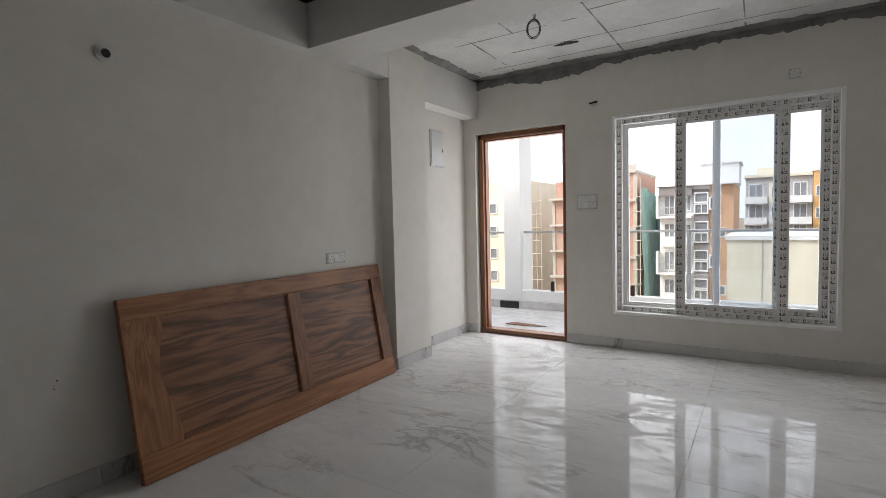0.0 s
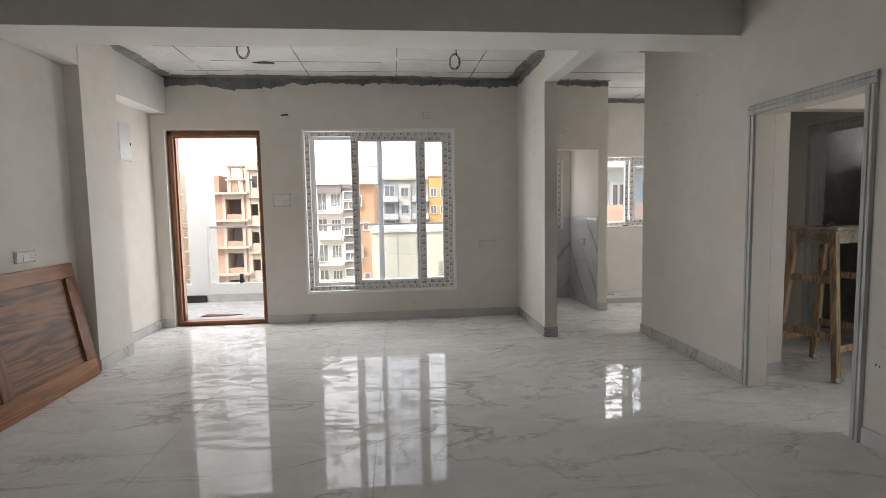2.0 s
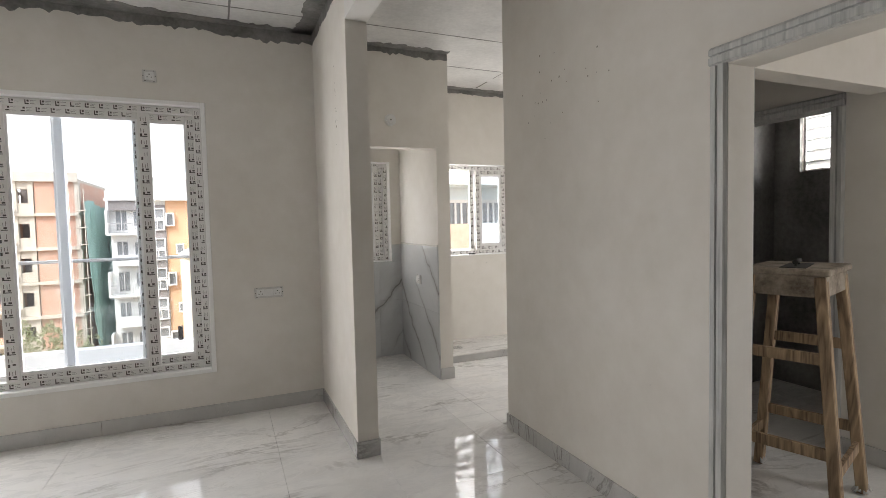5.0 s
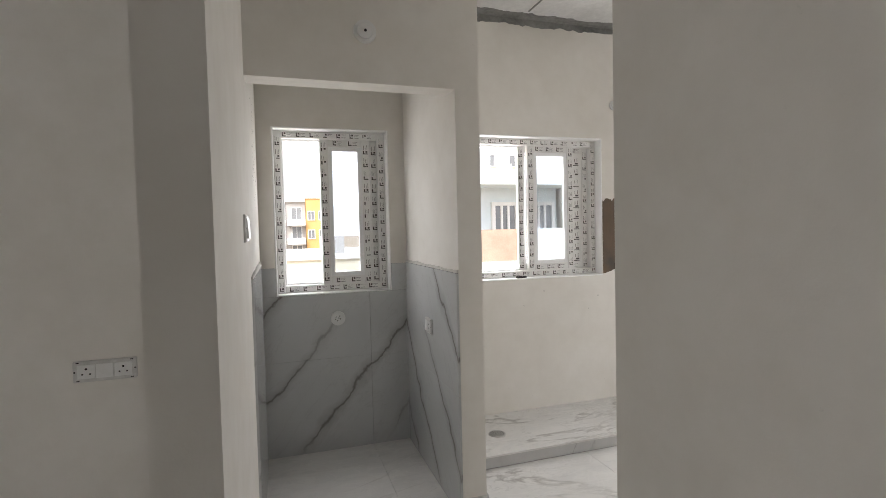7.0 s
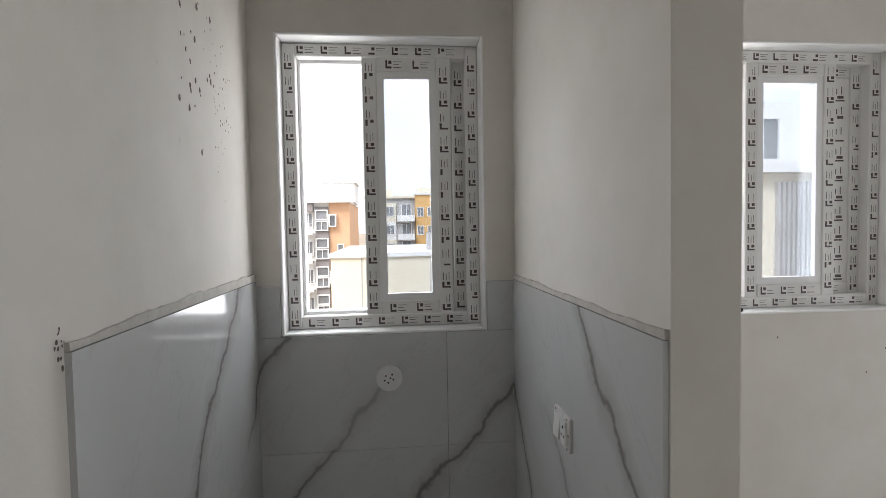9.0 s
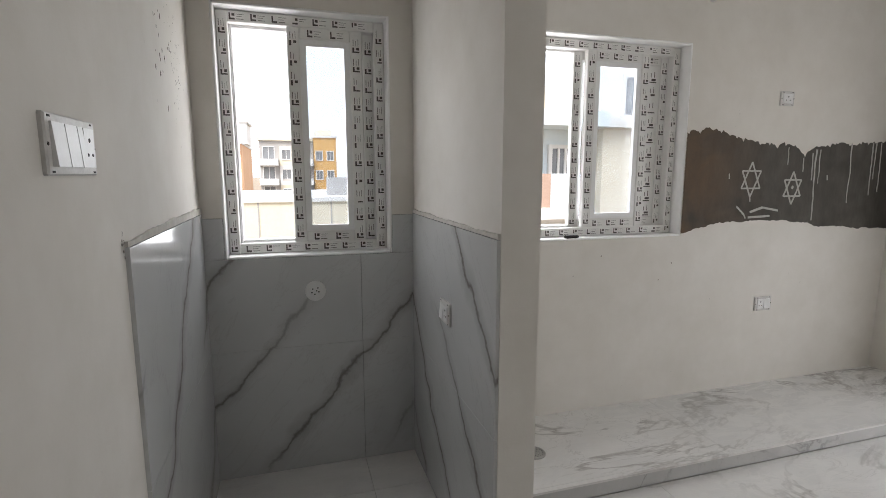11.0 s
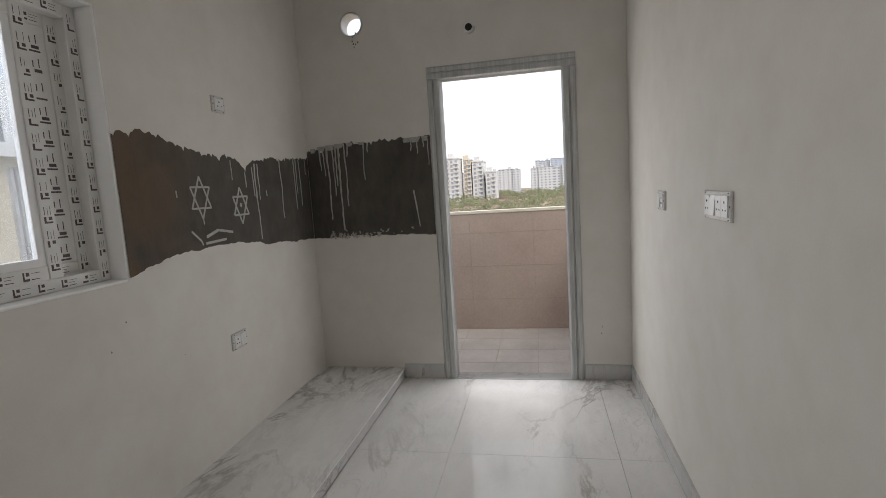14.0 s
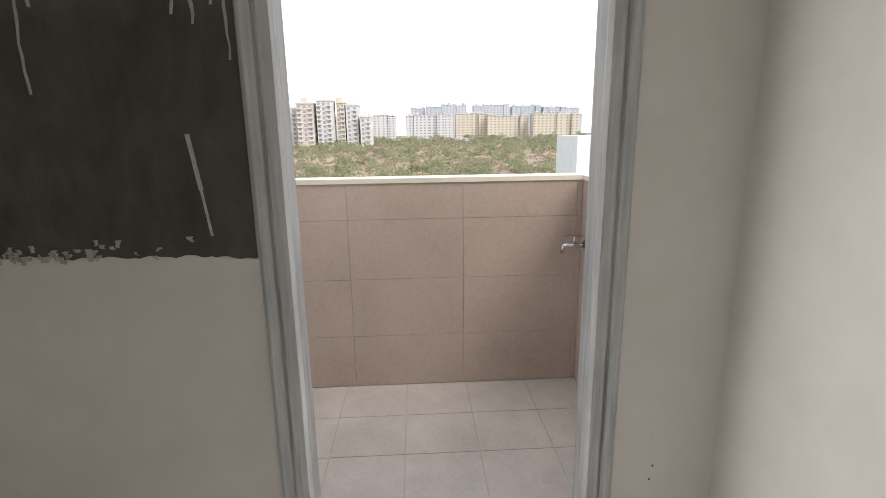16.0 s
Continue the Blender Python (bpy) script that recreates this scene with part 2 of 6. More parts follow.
NICHE_TILE = niche_marble()
CONCRETE = mottled("raw_concrete", (0.13, 0.13, 0.125), (0.30, 0.295, 0.285), 6.0, 0.9, 40, 0.5)
SLAB = mottled("slab_whitewash", (0.52, 0.52, 0.51), (0.74, 0.735, 0.72), 2.2, 0.9, 30, 0.3)
UPVC = mottled("white_upvc", (0.80, 0.80, 0.80), (0.86, 0.86, 0.86), 4, 0.35, 90, 0.0)
FILM = mottled("protective_film", (0.72, 0.71, 0.69), (0.80, 0.79, 0.77), 8, 0.45, 90, 0.0)
FILM_INK = mottled("film_print", (0.055, 0.045, 0.042), (0.11, 0.095, 0.09), 20, 0.5, 90, 0.0)
TEAK = wood("varnished_teak_frame", (0.11, 0.04, 0.015), (0.30, 0.125, 0.05), 0.4, "z")
OUTER_WHITE = mottled("outer_white_paint", (0.72, 0.72, 0.71), (0.80, 0.80, 0.79), 1.5, 0.8, 20, 0.1)
OUTER_GREY = mottled("outer_grey_paint", (0.50, 0.49, 0.47), (0.60, 0.59, 0.57), 1.5, 0.8, 20, 0.1)


def glass_material(name, tint=(0.97, 0.98, 0.98), haze=0.0):
    m = bpy.data.materials.new(name)
    m.use_nodes = True
    nt = m.node_tree
    nt.nodes.remove(nt.nodes["Principled BSDF"])
    out = nt.nodes["Material Output"]
    tr = nt.nodes.new("ShaderNodeBsdfTransparent")
    tr.inputs["Color"].default_value = (*tint, 1)
    gl = nt.nodes.new("ShaderNodeBsdfGlossy")
    gl.inputs["Roughness"].default_value = 0.02
    fr = nt.nodes.new("ShaderNodeFresnel")
    fr.inputs["IOR"].default_value = 1.45
    mx = nt.nodes.new("ShaderNodeMixShader")
    nt.links.new(fr.outputs["Fac"], mx.inputs["Fac"])
    nt.links.new(tr.outputs[0], mx.inputs[1])
    nt.links.new(gl.outputs[0], mx.inputs[2])
    last = mx
    if haze:
        df = nt.nodes.new("ShaderNodeBsdfDiffuse")
        df.inputs["Color"].default_value = (0.8, 0.8, 0.78, 1)
        m2 = nt.nodes.new("ShaderNodeMixShader")
        m2.inputs["Fac"].default_value = haze
        nt.links.new(mx.outputs[0], m2.inputs[1])
        nt.links.new(df.outputs[0], m2.inputs[2])
        last = m2
    nt.links.new(last.outputs[0], out.inputs["Surface"])
    return m


GLASS = glass_material("window_glass", (0.90, 0.92, 0.94))
RAIL_GLASS = glass_material("railing_glass", (0.965, 0.975, 0.965))

# ---- mesh helpers ----


def bm_box(bm, x0, y0, z0, x1, y1, z1, mat_index=0):
    vs = [bm.verts.new((x, y, z)) for z in (z0, z1) for y in (y0, y1) for x in (x0, x1)]
    for f in ((0, 2, 3, 1), (4, 5, 7, 6), (0, 1, 5, 4), (2, 6, 7, 3), (0, 4, 6, 2), (1, 3, 7, 5)):
        face = bm.faces.new([vs[i] for i in f])
        face.material_index = mat_index
    return vs


def bm_prism(bm, pts, axis, a, b):
    """A closed outline in the plane across axis, drawn out from a to b."""
    def place(p, v):
        return {"x": (v, p[0], p[1]), "y": (p[0], v, p[1]), "z": (p[0], p[1], v)}[axis]
    lo = [bm.verts.new(place(p, a)) for p in pts]
    hi = [bm.verts.new(place(p, b)) for p in pts]
    n = len(pts)
    bm.faces.new(lo)
    bm.faces.new(hi)
    for i in range(n):
        bm.faces.new((lo[i], lo[(i + 1) % n], hi[(i + 1) % n], hi[i]))


def bm_cyl(bm, p0, p1, r0, r1=None, sides=16, caps=True):
    p0, p1 = Vector(p0), Vector(p1)
    r1 = r0 if r1 is None else r1
    d = (p1 - p0).normalized()
    u = d.orthogonal().normalized()
    w = d.cross(u)
    rings = []
    for p, r in ((p0, r0), (p1, r1)):
        rings.append([bm.verts.new(p + r * (math.cos(2 * math.pi * i / sides) * u + math.sin(2 * math.pi * i / sides) * w)) for i in range(sides)])
    for i in range(sides):
        f = bm.faces.new((rings[0][i], rings[0][(i + 1) % sides], rings[1][(i + 1) % sides], rings[1][i]))
        f.smooth = sides > 8
    if caps:
        bm.faces.new(list(reversed(rings[0])))
        bm.faces.new(rings[1])


def bm_beam(bm, p0, p1, w, h, up=(0, 0, 1)):
    """A straight bar of section w x h from p0 to p1."""
    p0, p1, up = Vector(p0), Vector(p1), Vector(up)
    d = (p1 - p0).normalized()
    if abs(d.dot(up)) > 0.99:
        up = Vector((0, 1, 0))
    s = d.cross(up).normalized()
    t = s.cross(d)
    r = [[bm.verts.new(p + s * a * w / 2 + t * c * h / 2) for a, c in ((-1, -1), (1, -1), (1, 1), (-1, 1))] for p in (p0, p1)]
    bm.faces.new(list(reversed(r[0])))
    bm.faces.new(r[1])
    for i in range(4):
        bm.faces.new((r[0][i], r[0][(i + 1) % 4], r[1][(i + 1) % 4], r[1][i]))


def bevelled(bm, width, segments=1):
    bmesh.ops.recalc_face_normals(bm, faces=bm.faces)
    bmesh.ops.bevel(bm, geom=list(bm.edges), offset=width, segments=segments, affect="EDGES", profile=0.6)


def mesh_of(name, bm, *mats):
    bmesh.ops.recalc_face_normals(bm, faces=bm.faces)
    me = bpy.data.meshes.new(name)
    bm.to_mesh(me)
    bm.free()
    for m in mats:
        me.materials.append(m)
    return me


def part(name, bm, material, parent, label=""):
    ob = new(name, mesh_of(name, bm, *(material if isinstance(material, (list, tuple)) else (material,))))
    ob.parent = parent
    return tagged(ob, label) if label else ob


def thing(name, label, category, group="", kind="", at=(0, 0, 0)):
    ob = new(name)
    ob.empty_display_size = 0.1
    ob.location = at
    return tagged(ob, label, category, group, kind)


def solid(name, bm, material, label, category, kind="structure", group=""):
    ob = new(name, mesh_of(name, bm, *(material if isinstance(material, (list, tuple)) else (material,))))
    return tagged(ob, label, category, group, kind)


def box_part(name, box, material, parent, bev=0.0, label=""):
    bm = bmesh.new()
    bm_box(bm, *box)
    if bev:
        bevelled(bm, bev)
    return part(name, bm, material, parent, label)



# ---- the shell ----
CEIL = 2.83
BEAM = 2.52
TOP = 3.0
EX = 5.042                                  # face of the living room's east wall
SX0, SX1 = 4.02, 4.146                      # partition between living room and passage
NX, NF, NY = 5.05, 0.06, 1.074              # niche: right wall, front, back
PX = 5.168                                  # kitchen side of the niche's right wall
KT = 0.10
KX, KY, KS = 8.175, 1.07, -1.02             # kitchen: east, north and south faces
DOOR = (-0.035, 1.012, -0.15, 2.257)
WIN = (1.475, 3.257, 0.336, 2.263)
RD = (-3.512, -2.692, -0.15, 1.925)
NW = (4.233, 4.946, 0.99, 2.022)
KW = (5.52, 6.556, 1.01, 2.024)
KD = (-0.66, 0.125, -0.15, 1.99)
AL = (5.46, 6.56, -2.49, 2.01)              # alcove in the side room: west, east, front, lintel


def wall_with_holes(bm, axis, c0, c1, a0, a1, z0, z1, holes):
    """A wall of thickness c0..c1 across axis, from a0 to a1, with holes (a, b, zlo, zhi)."""
    cuts_a = sorted({a0, a1, *[h[0] for h in holes], *[h[1] for h in holes]})
    for a, b in zip(cuts_a, cuts_a[1:]):
        col = sorted((h[2], h[3]) for h in holes if h[0] <= a + 1e-6 and h[1] >= b - 1e-6)
        z = z0
        for lo, hi in [*col, (z1, z1)]:
            if lo > z + 1e-6:
                bm_box(bm, *((c0, a, z, c1, b, lo) if axis == "x" else (a, c0, z, b, c1, lo)))
            z = max(z, hi)


def boxes(name, label, category, mat, *many):
    bm = bmesh.new()
    for b in many:
        bm_box(bm, *b)
    return solid(name, bm, mat, label, category)


def holed(name, label, mat, axis, c0, c1, a0, a1, holes, z0=-0.15, z1=TOP):
    bm = bmesh.new()
    wall_with_holes(bm, axis, c0, c1, a0, a1, z0, z1, holes)
    return solid(name, bm, mat, label, "wall")


holed("wall_north", "cream putty living room wall with door and window openings", WALL, "y", 0.0, 0.2, -0.35, SX0, [DOOR, WIN])
boxes("wall_west", "shaded cream putty wall with a shallow recess", "wall", WALL, (-0.35, -8.4, -0.15, -0.10, -1.61, TOP), (-0.35, -1.08, -0.15, -0.18, 0.0, TOP))
boxes("pillar", "putty-coated concrete pillar projecting from the wall", "pillar", WALL, (-0.348, -1.61, -0.15, 0.03, -1.08, TOP))
boxes("beam_west", "putty-coated beam along the wall top", "beam", SOFFIT,
      (-0.099, -8.4, BEAM, 0.026, -1.61, CEIL + 0.02), (-0.179, -1.08, 2.43, 0.0, 0.0, CEIL + 0.02))
boxes("beam_cross", "putty-coated cross beam under the ceiling", "beam", SOFFIT, (0.026, -2.51, BEAM, EX, -2.13, CEIL + 0.02))
boxes("beam_passage", "short putty-coated beam over the passage side", "beam", SOFFIT, (SX0, -2.13, 2.537, SX1 + 0.004, -1.10, CEIL + 0.02))
boxes("wall_stub", "short cream putty partition wall beside the passage", "wall", WALL, (SX0, -1.10, -0.15, SX1, NY + 0.2, TOP))
holed("wall_east", "cream putty wall with a framed doorway", WALL, "x", EX, 5.18, -8.4, -1.10, [RD])
holed("wall_kitchen_south", "cream putty kitchen wall with switch boards", WALL, "y", -1.17, KS, 5.18, KX + KT, [])
boxes("wall_south", "plain cream putty wall", "wall", WALL, (-0.35, -8.6, -0.15, 7.75, -8.4, TOP))
holed("wall_niche", "putty niche wall with a window opening", WALL, "y", NY, NY + 0.2, SX1, NX, [NW])
boxes("wall_niche_side", "cream putty partition between niche and kitchen", "wall", WALL, (NX, NF, -0.15, PX, NY + 0.2, TOP))
boxes("niche_lintel", "putty lintel over the niche opening", "lintel", WALL, (SX1, NF, 2.018, NX, NF + 0.12, TOP))
holed("wall_kitchen_north", "cream putty kitchen wall with a window opening", WALL, "y", KY, KY + 0.2, PX, KX + KT, [KW])
FAN = (0.676, 2.378, 0.075)
holed("wall_kitchen_east", "cream putty kitchen wall with a door opening", WALL, "x", KX, KX + KT, KS, KY,
      [KD, (FAN[0] - 0.1, FAN[0] + 0.1, FAN[1] - 0.1, FAN[1] + 0.1)])
# the square left in the wall is filled round the pipe hole
bm = bmesh.new()
seg = 32
sq, ci = [], []
for i in range(seg):
    a = 2 * math.pi * i / seg
    c, s = math.cos(a), math.sin(a)
    k = 0.1 / max(abs(c), abs(s))
    sq.append((FAN[0] + k * c, FAN[1] + k * s))
    ci.append((FAN[0] + FAN[2] * c, FAN[1] + FAN[2] * s))
vs = [[bm.verts.new((x, p[0], p[1])) for p in ring] for x in (KX, KX + KT) for ring in (sq, ci)]
for i in range(seg):
    j = (i + 1) % seg
    bm.faces.new((vs[0][i], vs[0][j], vs[1][j], vs[1][i]))
    bm.faces.new((vs[2][i], vs[2][j], vs[3][j], vs[3][i]))
    bm.faces.new((vs[1][i], vs[1][j], vs[3][j], vs[3][i]))
solid("wall_pipe_surround", bm, WALL, "plaster round an open exhaust pipe hole", "wall")

# side room, alcove and washroom beyond the framed doorway
boxes("wall_alcove_west", "cream putty wall block beside the alcove", "wall", WALL, (5.18, AL[2], -0.15, AL[0], -1.17, TOP))
holed("wall_alcove_east", "cream putty alcove wall with a washroom doorway", WALL, "x", AL[1], AL[1] + 0.12, AL[2] + 0.001, -1.17, [(-2.19, -1.47, -0.15, 1.985)])
boxes("alcove_lintel", "cream putty lintel over the alcove", "lintel", WALL, (AL[0], AL[2], AL[3], AL[1], AL[2] + 0.12, TOP))
boxes("wall_side_room_north", "cream putty side room wall", "wall", WALL, (AL[1], AL[2] - 0.0, -0.15, 7.6, AL[2] + 0.0009, TOP), (AL[1] + 0.12, AL[2] + 0.001, -0.15, 7.6, AL[2] + 0.1, TOP))
# second hole is an unseen opening, added to let light into the room
holed("wall_side_room_east", "cream putty side room wall with ventilator and added light opening", WALL, "x", 7.6, 7.75, -8.4, -1.17,
      [(-1.66, -1.40, 1.72, 2.28), (-5.2, -4.0, 0.9, 2.1)])
TILE_DARK = mottled("dusty_dark_wall_tile", (0.10, 0.097, 0.094), (0.36, 0.35, 0.335), 2.4, 0.35, 30, 0.1)
for b in ((7.57, AL[2] + 0.1, 0, 7.598, -1.665, 2.3), (7.57, -1.40, 0, 7.598, -1.172, 2.3), (7.57, -1.665, 0, 7.598, -1.40, 1.72), (AL[1] + 0.12, -1.20, 0, 7.57, -1.172, 2.3)):
    boxes("washroom_tiling", "dusty dark grey washroom wall tile", "wall", TILE_DARK, b)

boxes("floor_bed", "pale grout bed under the floor tiles", "floor", OUTER_GREY, (-0.35, -8.4, -0.17, 7.75, -1.17, -0.008), (-0.35, -1.17, -0.17, KX + KT, 1.274, -0.008))
boxes("roof_slab", "concrete roof slab", "roof", CONCRETE, (-0.35, -8.6, CEIL + 0.05, 7.75, 0.2, TOP + 0.2), (SX0, 0.2, CEIL + 0.05, KX + KT, 1.274, TOP + 0.2), (7.75, -1.17, CEIL + 0.05, KX + KT, 0.2, TOP + 0.2))

# ceiling with board joints and raw edges, one mesh
rng = random.Random(4)
bm = bmesh.new()
bm_box(bm, -0.34, -8.5, CEIL, 7.74, 0.0, CEIL + 0.045)
bm_box(bm, SX1, 0.0, CEIL, KX, 1.07, CEIL + 0.045)
bm_box(bm, 7.74, KS, CEIL, KX, 0.0, CEIL + 0.045)


def joint_line(p0, p1, w):
    n = max(2, int((Vector(p1) - Vector(p0)).length / 0.12))
    for i in range(n):
        if rng.random() < 0.12:
            continue
        a, b = Vector(p0).lerp(Vector(p1), i / n), Vector(p0).lerp(Vector(p1), (i + 1) / n)
        ww = w * rng.uniform(0.5, 1.5)
        before = len(bm.faces)
        bm_beam(bm, (a.x, a.y, CEIL + 0.001), (b.x, b.y, CEIL + 0.001), ww * 0.55, 0.006)
        bm.faces.ensure_lookup_table()
        for f in bm.faces[before:]:
            f.material_index = 1


for y, x0, x1 in ((-0.30, 0.1, 4.0), (-0.68, 0.5, 2.55), (-0.75, 2.6, 4.0), (-1.12, 0.4, 1.5), (-1.25, 1.6, 4.0), (-1.78, 0.1, 4.0), (-0.35, 4.2, 8.1), (0.35, 5.3, 8.1)):
    joint_line((x0, y + rng.uniform(-0.02, 0.02), 0), (x1, y + rng.uniform(-0.02, 0.02), 0), 0.014)
for x, y0, y1 in ((0.55, -1.15, -0.1), (0.95, -2.1, -1.12), (1.62, -2.1, -0.1), (2.58, -2.1, -0.1), (3.45, -1.75, -0.1), (5.9, -0.9, 0.95), (7.1, -0.9, 0.95)):
    joint_line((x + rng.uniform(-0.02, 0.02), y0, 0), (x + rng.uniform(-0.02, 0.02), y1, 0), 0.018)
solid("ceiling", bm, (SLAB, CONCRETE), "whitewashed concrete slab ceiling with dark board joints", "ceiling")


def ragged(name, label, origin, along, across, length, width, seed, mat, amount=0.35, lift=0.003):
    """A rough-edged strip: origin on the edge line, along and across unit vectors, lifted off along their normal towards the room."""
    r = random.Random(seed)
    o, u, v = Vector(origin), Vector(along), Vector(across)
    nrm = Vector(lift) if isinstance(lift, tuple) else u.cross(v).normalized() * lift
    bm = bmesh.new()
    n = max(4, int(length / 0.025))
    w, rows = width, []
    for i in range(n + 1):
        w += r.uniform(-0.25, 0.25) * width * amount
        w = min(max(w, width * (1 - amount)), width * (1 + amount))
        spike = r.uniform(0, 0.25) * width if r.random() < 0.3 else 0
        p = o + u * (length * i / n)
        rows.append([bm.verts.new(p), bm.verts.new(p + nrm), bm.verts.new(p + v * (w + spike) + nrm), bm.verts.new(p + v * (w + spike))])
    for a, b in zip(rows, rows[1:]):
        for k in range(4):
            bm.faces.new((a[k], a[(k + 1) % 4], b[(k + 1) % 4], b[k]))
    bm.faces.new(rows[0])
    bm.faces.new(rows[-1])
    return solid(name, bm, mat, label, "trim")


RAW = "rough dark cement band left unpainted at the ceiling edge"
UP = (0, 0, -0.004)
ragged("trim_ceiling_north", RAW, (0.0, 0, CEIL), (1, 0, 0), (0, -1, 0), SX0, 0.10, 1, CONCRETE, 0.5, UP)
ragged("trim_wall_north", RAW, (0.0, 0, CEIL), (1, 0, 0), (0, 0, -1), SX0, 0.085, 2, CONCRETE, 0.5, (0, -0.004, 0))
ragged("trim_ceiling_west", RAW, (0.0, -2.13, CEIL), (0, 1, 0), (1, 0, 0), 2.13, 0.09, 3, CONCRETE, 0.5, UP)
ragged("trim_beam_west", RAW, (0.026, -2.13, CEIL), (0, 1, 0), (0, 0, -1), 0.52, 0.05, 4, CONCRETE, 0.6, (0.004, 0, 0))
ragged("trim_ceiling_stub", RAW, (SX0, -2.13, CEIL), (0, 1, 0), (-1, 0, 0), 2.13, 0.11, 5, CONCRETE, 0.5, UP)
ragged("trim_wall_stub", RAW, (SX0, -1.1, CEIL), (0, 1, 0), (0, 0, -1), 1.1, 0.05, 6, CONCRETE, 0.6, (-0.004, 0, 0))
ragged("trim_niche_top", RAW, (SX1, NF, CEIL), (1, 0, 0), (0, 0, -1), PX - SX1, 0.07, 7, CONCRETE, 0.5, (0, -0.004, 0))
ragged("trim_niche_ceiling", RAW, (SX1, NF, CEIL), (1, 0, 0), (0, -1, 0), PX - SX1, 0.12, 8, CONCRETE, 0.5, UP)
ragged("trim_kitchen_top", RAW, (PX, KY, CEIL), (1, 0, 0), (0, 0, -1), KX - PX, 0.04, 9, CONCRETE, 0.5, (0, -0.004, 0))
ragged("trim_kitchen_ceiling", RAW, (PX, KY, CEIL), (1, 0, 0), (0, -1, 0), KX - PX, 0.08, 10, CONCRETE, 0.5, UP)
ragged("trim_ceiling_east", RAW, (EX, -2.13, CEIL), (0, 1, 0), (-1, 0, 0), 1.03, 0.10, 11, CONCRETE, 0.6, UP)
ragged("trim_beam_near", RAW, (0.03, -2.51, CEIL), (1, 0, 0), (0, -1, 0), EX - 0.03, 0.10, 12, CONCRETE, 0.5, UP)
ragged("trim_beam_far", RAW, (0.03, -2.13, CEIL), (1, 0, 0), (0, 1, 0), SX0 - 0.03, 0.07, 13, CONCRETE, 0.5, UP)
ragged("trim_west_near", RAW, (0.026, -5.0, CEIL), (0, 1, 0), (1, 0, 0), 2.48, 0.10, 14, CONCRETE, 0.5, UP)

# ---- frames of doors ----


def prime_grey():
    m, nt, b = nodes_of("primed_wood_grey", 0.6)
    v = tex_coord(nt, (22, 22, 1.1))
    st = noise_tex(nt, v, 3.0, 5, 0.65, 0.5)
    big = noise_tex(nt, tex_coord(nt), 2.5, 3)
    f = maths(nt, "ADD", maths(nt, "MULTIPLY", st, 0.65), maths(nt, "MULTIPLY", big, 0.35))
    nt.links.new(ramp(nt, f, [(0.33, (0.34, 0.352, 0.35)), (0.5, (0.52, 0.53, 0.52)), (0.68, (0.67, 0.67, 0.65))]), b.inputs["Base Color"])
    bump(nt, b, st, 0.3, 0.003)
    return m


PRIMED = prime_grey()


def frame_x(name, label, x0, x1, ya, yb, ztop, w, face, mat, proud=0.016):
    """A door frame in a wall across x: the wall between x0 and x1, the outer edges at ya, yb and ztop; face: the side that has the moulding."""
    th = thing(name, label, "door frame", kind="structure")
    xa, xb = (x0 - proud, x1) if face < 0 else (x0, x1 + proud)

    def section(a, s):
        # moulded section across the opening: outer edge a, inwards by s
        f, back = (xa, xb) if face < 0 else (xb, xa)
        d = 0.012 * (1 if face < 0 else -1)
        return [(f + d, a), (f, a + s * 0.012), (f, a + s * w * 0.42), (f + d * 0.8, a + s * w * 0.46), (f + d * 0.8, a + s * w * 0.52), (f, a + s * w * 0.56), (f, a + s * w * 0.9), (f + d, a + s * w), (back, a + s * w), (back, a)]
    for nm, a, s in (("jamb", ya, 1), ("jamb", yb, -1)):
        bm = bmesh.new()
        bm_prism(bm, section(a, s), "z", 0.0, ztop - w - 0.0004)
        part(nm, bm, mat, th)
    bm = bmesh.new()
    f, back = (xa, xb) if face < 0 else (xb, xa)
    d = 0.012 * (1 if face < 0 else -1)
    pts = [(f + d, ztop), (f, ztop - 0.012), (f, ztop - w * 0.42), (f + d * 0.8, ztop - w * 0.46), (f + d * 0.8, ztop - w * 0.52), (f, ztop - w * 0.56), (f, ztop - w * 0.9), (f + d, ztop - w), (back, ztop - w), (back, ztop)]
    lo = [bm.verts.new((p[0], ya + 0.001, p[1])) for p in pts]
    hi = [bm.verts.new((p[0], yb - 0.001, p[1])) for p in pts]
    bm.faces.new(lo), bm.faces.new(hi)
    for i in range(len(pts)):
        bm.faces.new((lo[i], lo[(i + 1) % len(pts)], hi[(i + 1) % len(pts)], hi[i]))
    part("head", bm, mat, th)
    return th


frame_x("door_1", "grey primed wooden door frame streaked with putty", EX, 5.185, -3.584, -2.62, 2.0, 0.07, -1, PRIMED)
frame_x("door_2", "grey primed wooden frame of the utility door", KX, KX + 0.075, -0.725, 0.20, 2.06, 0.085, -1, PRIMED)
frame_x("door_3", "dull grey primed washroom door frame", AL[1], AL[1] + 0.125, -2.26, -1.40, 2.055, 0.075, -1, PRIMED)

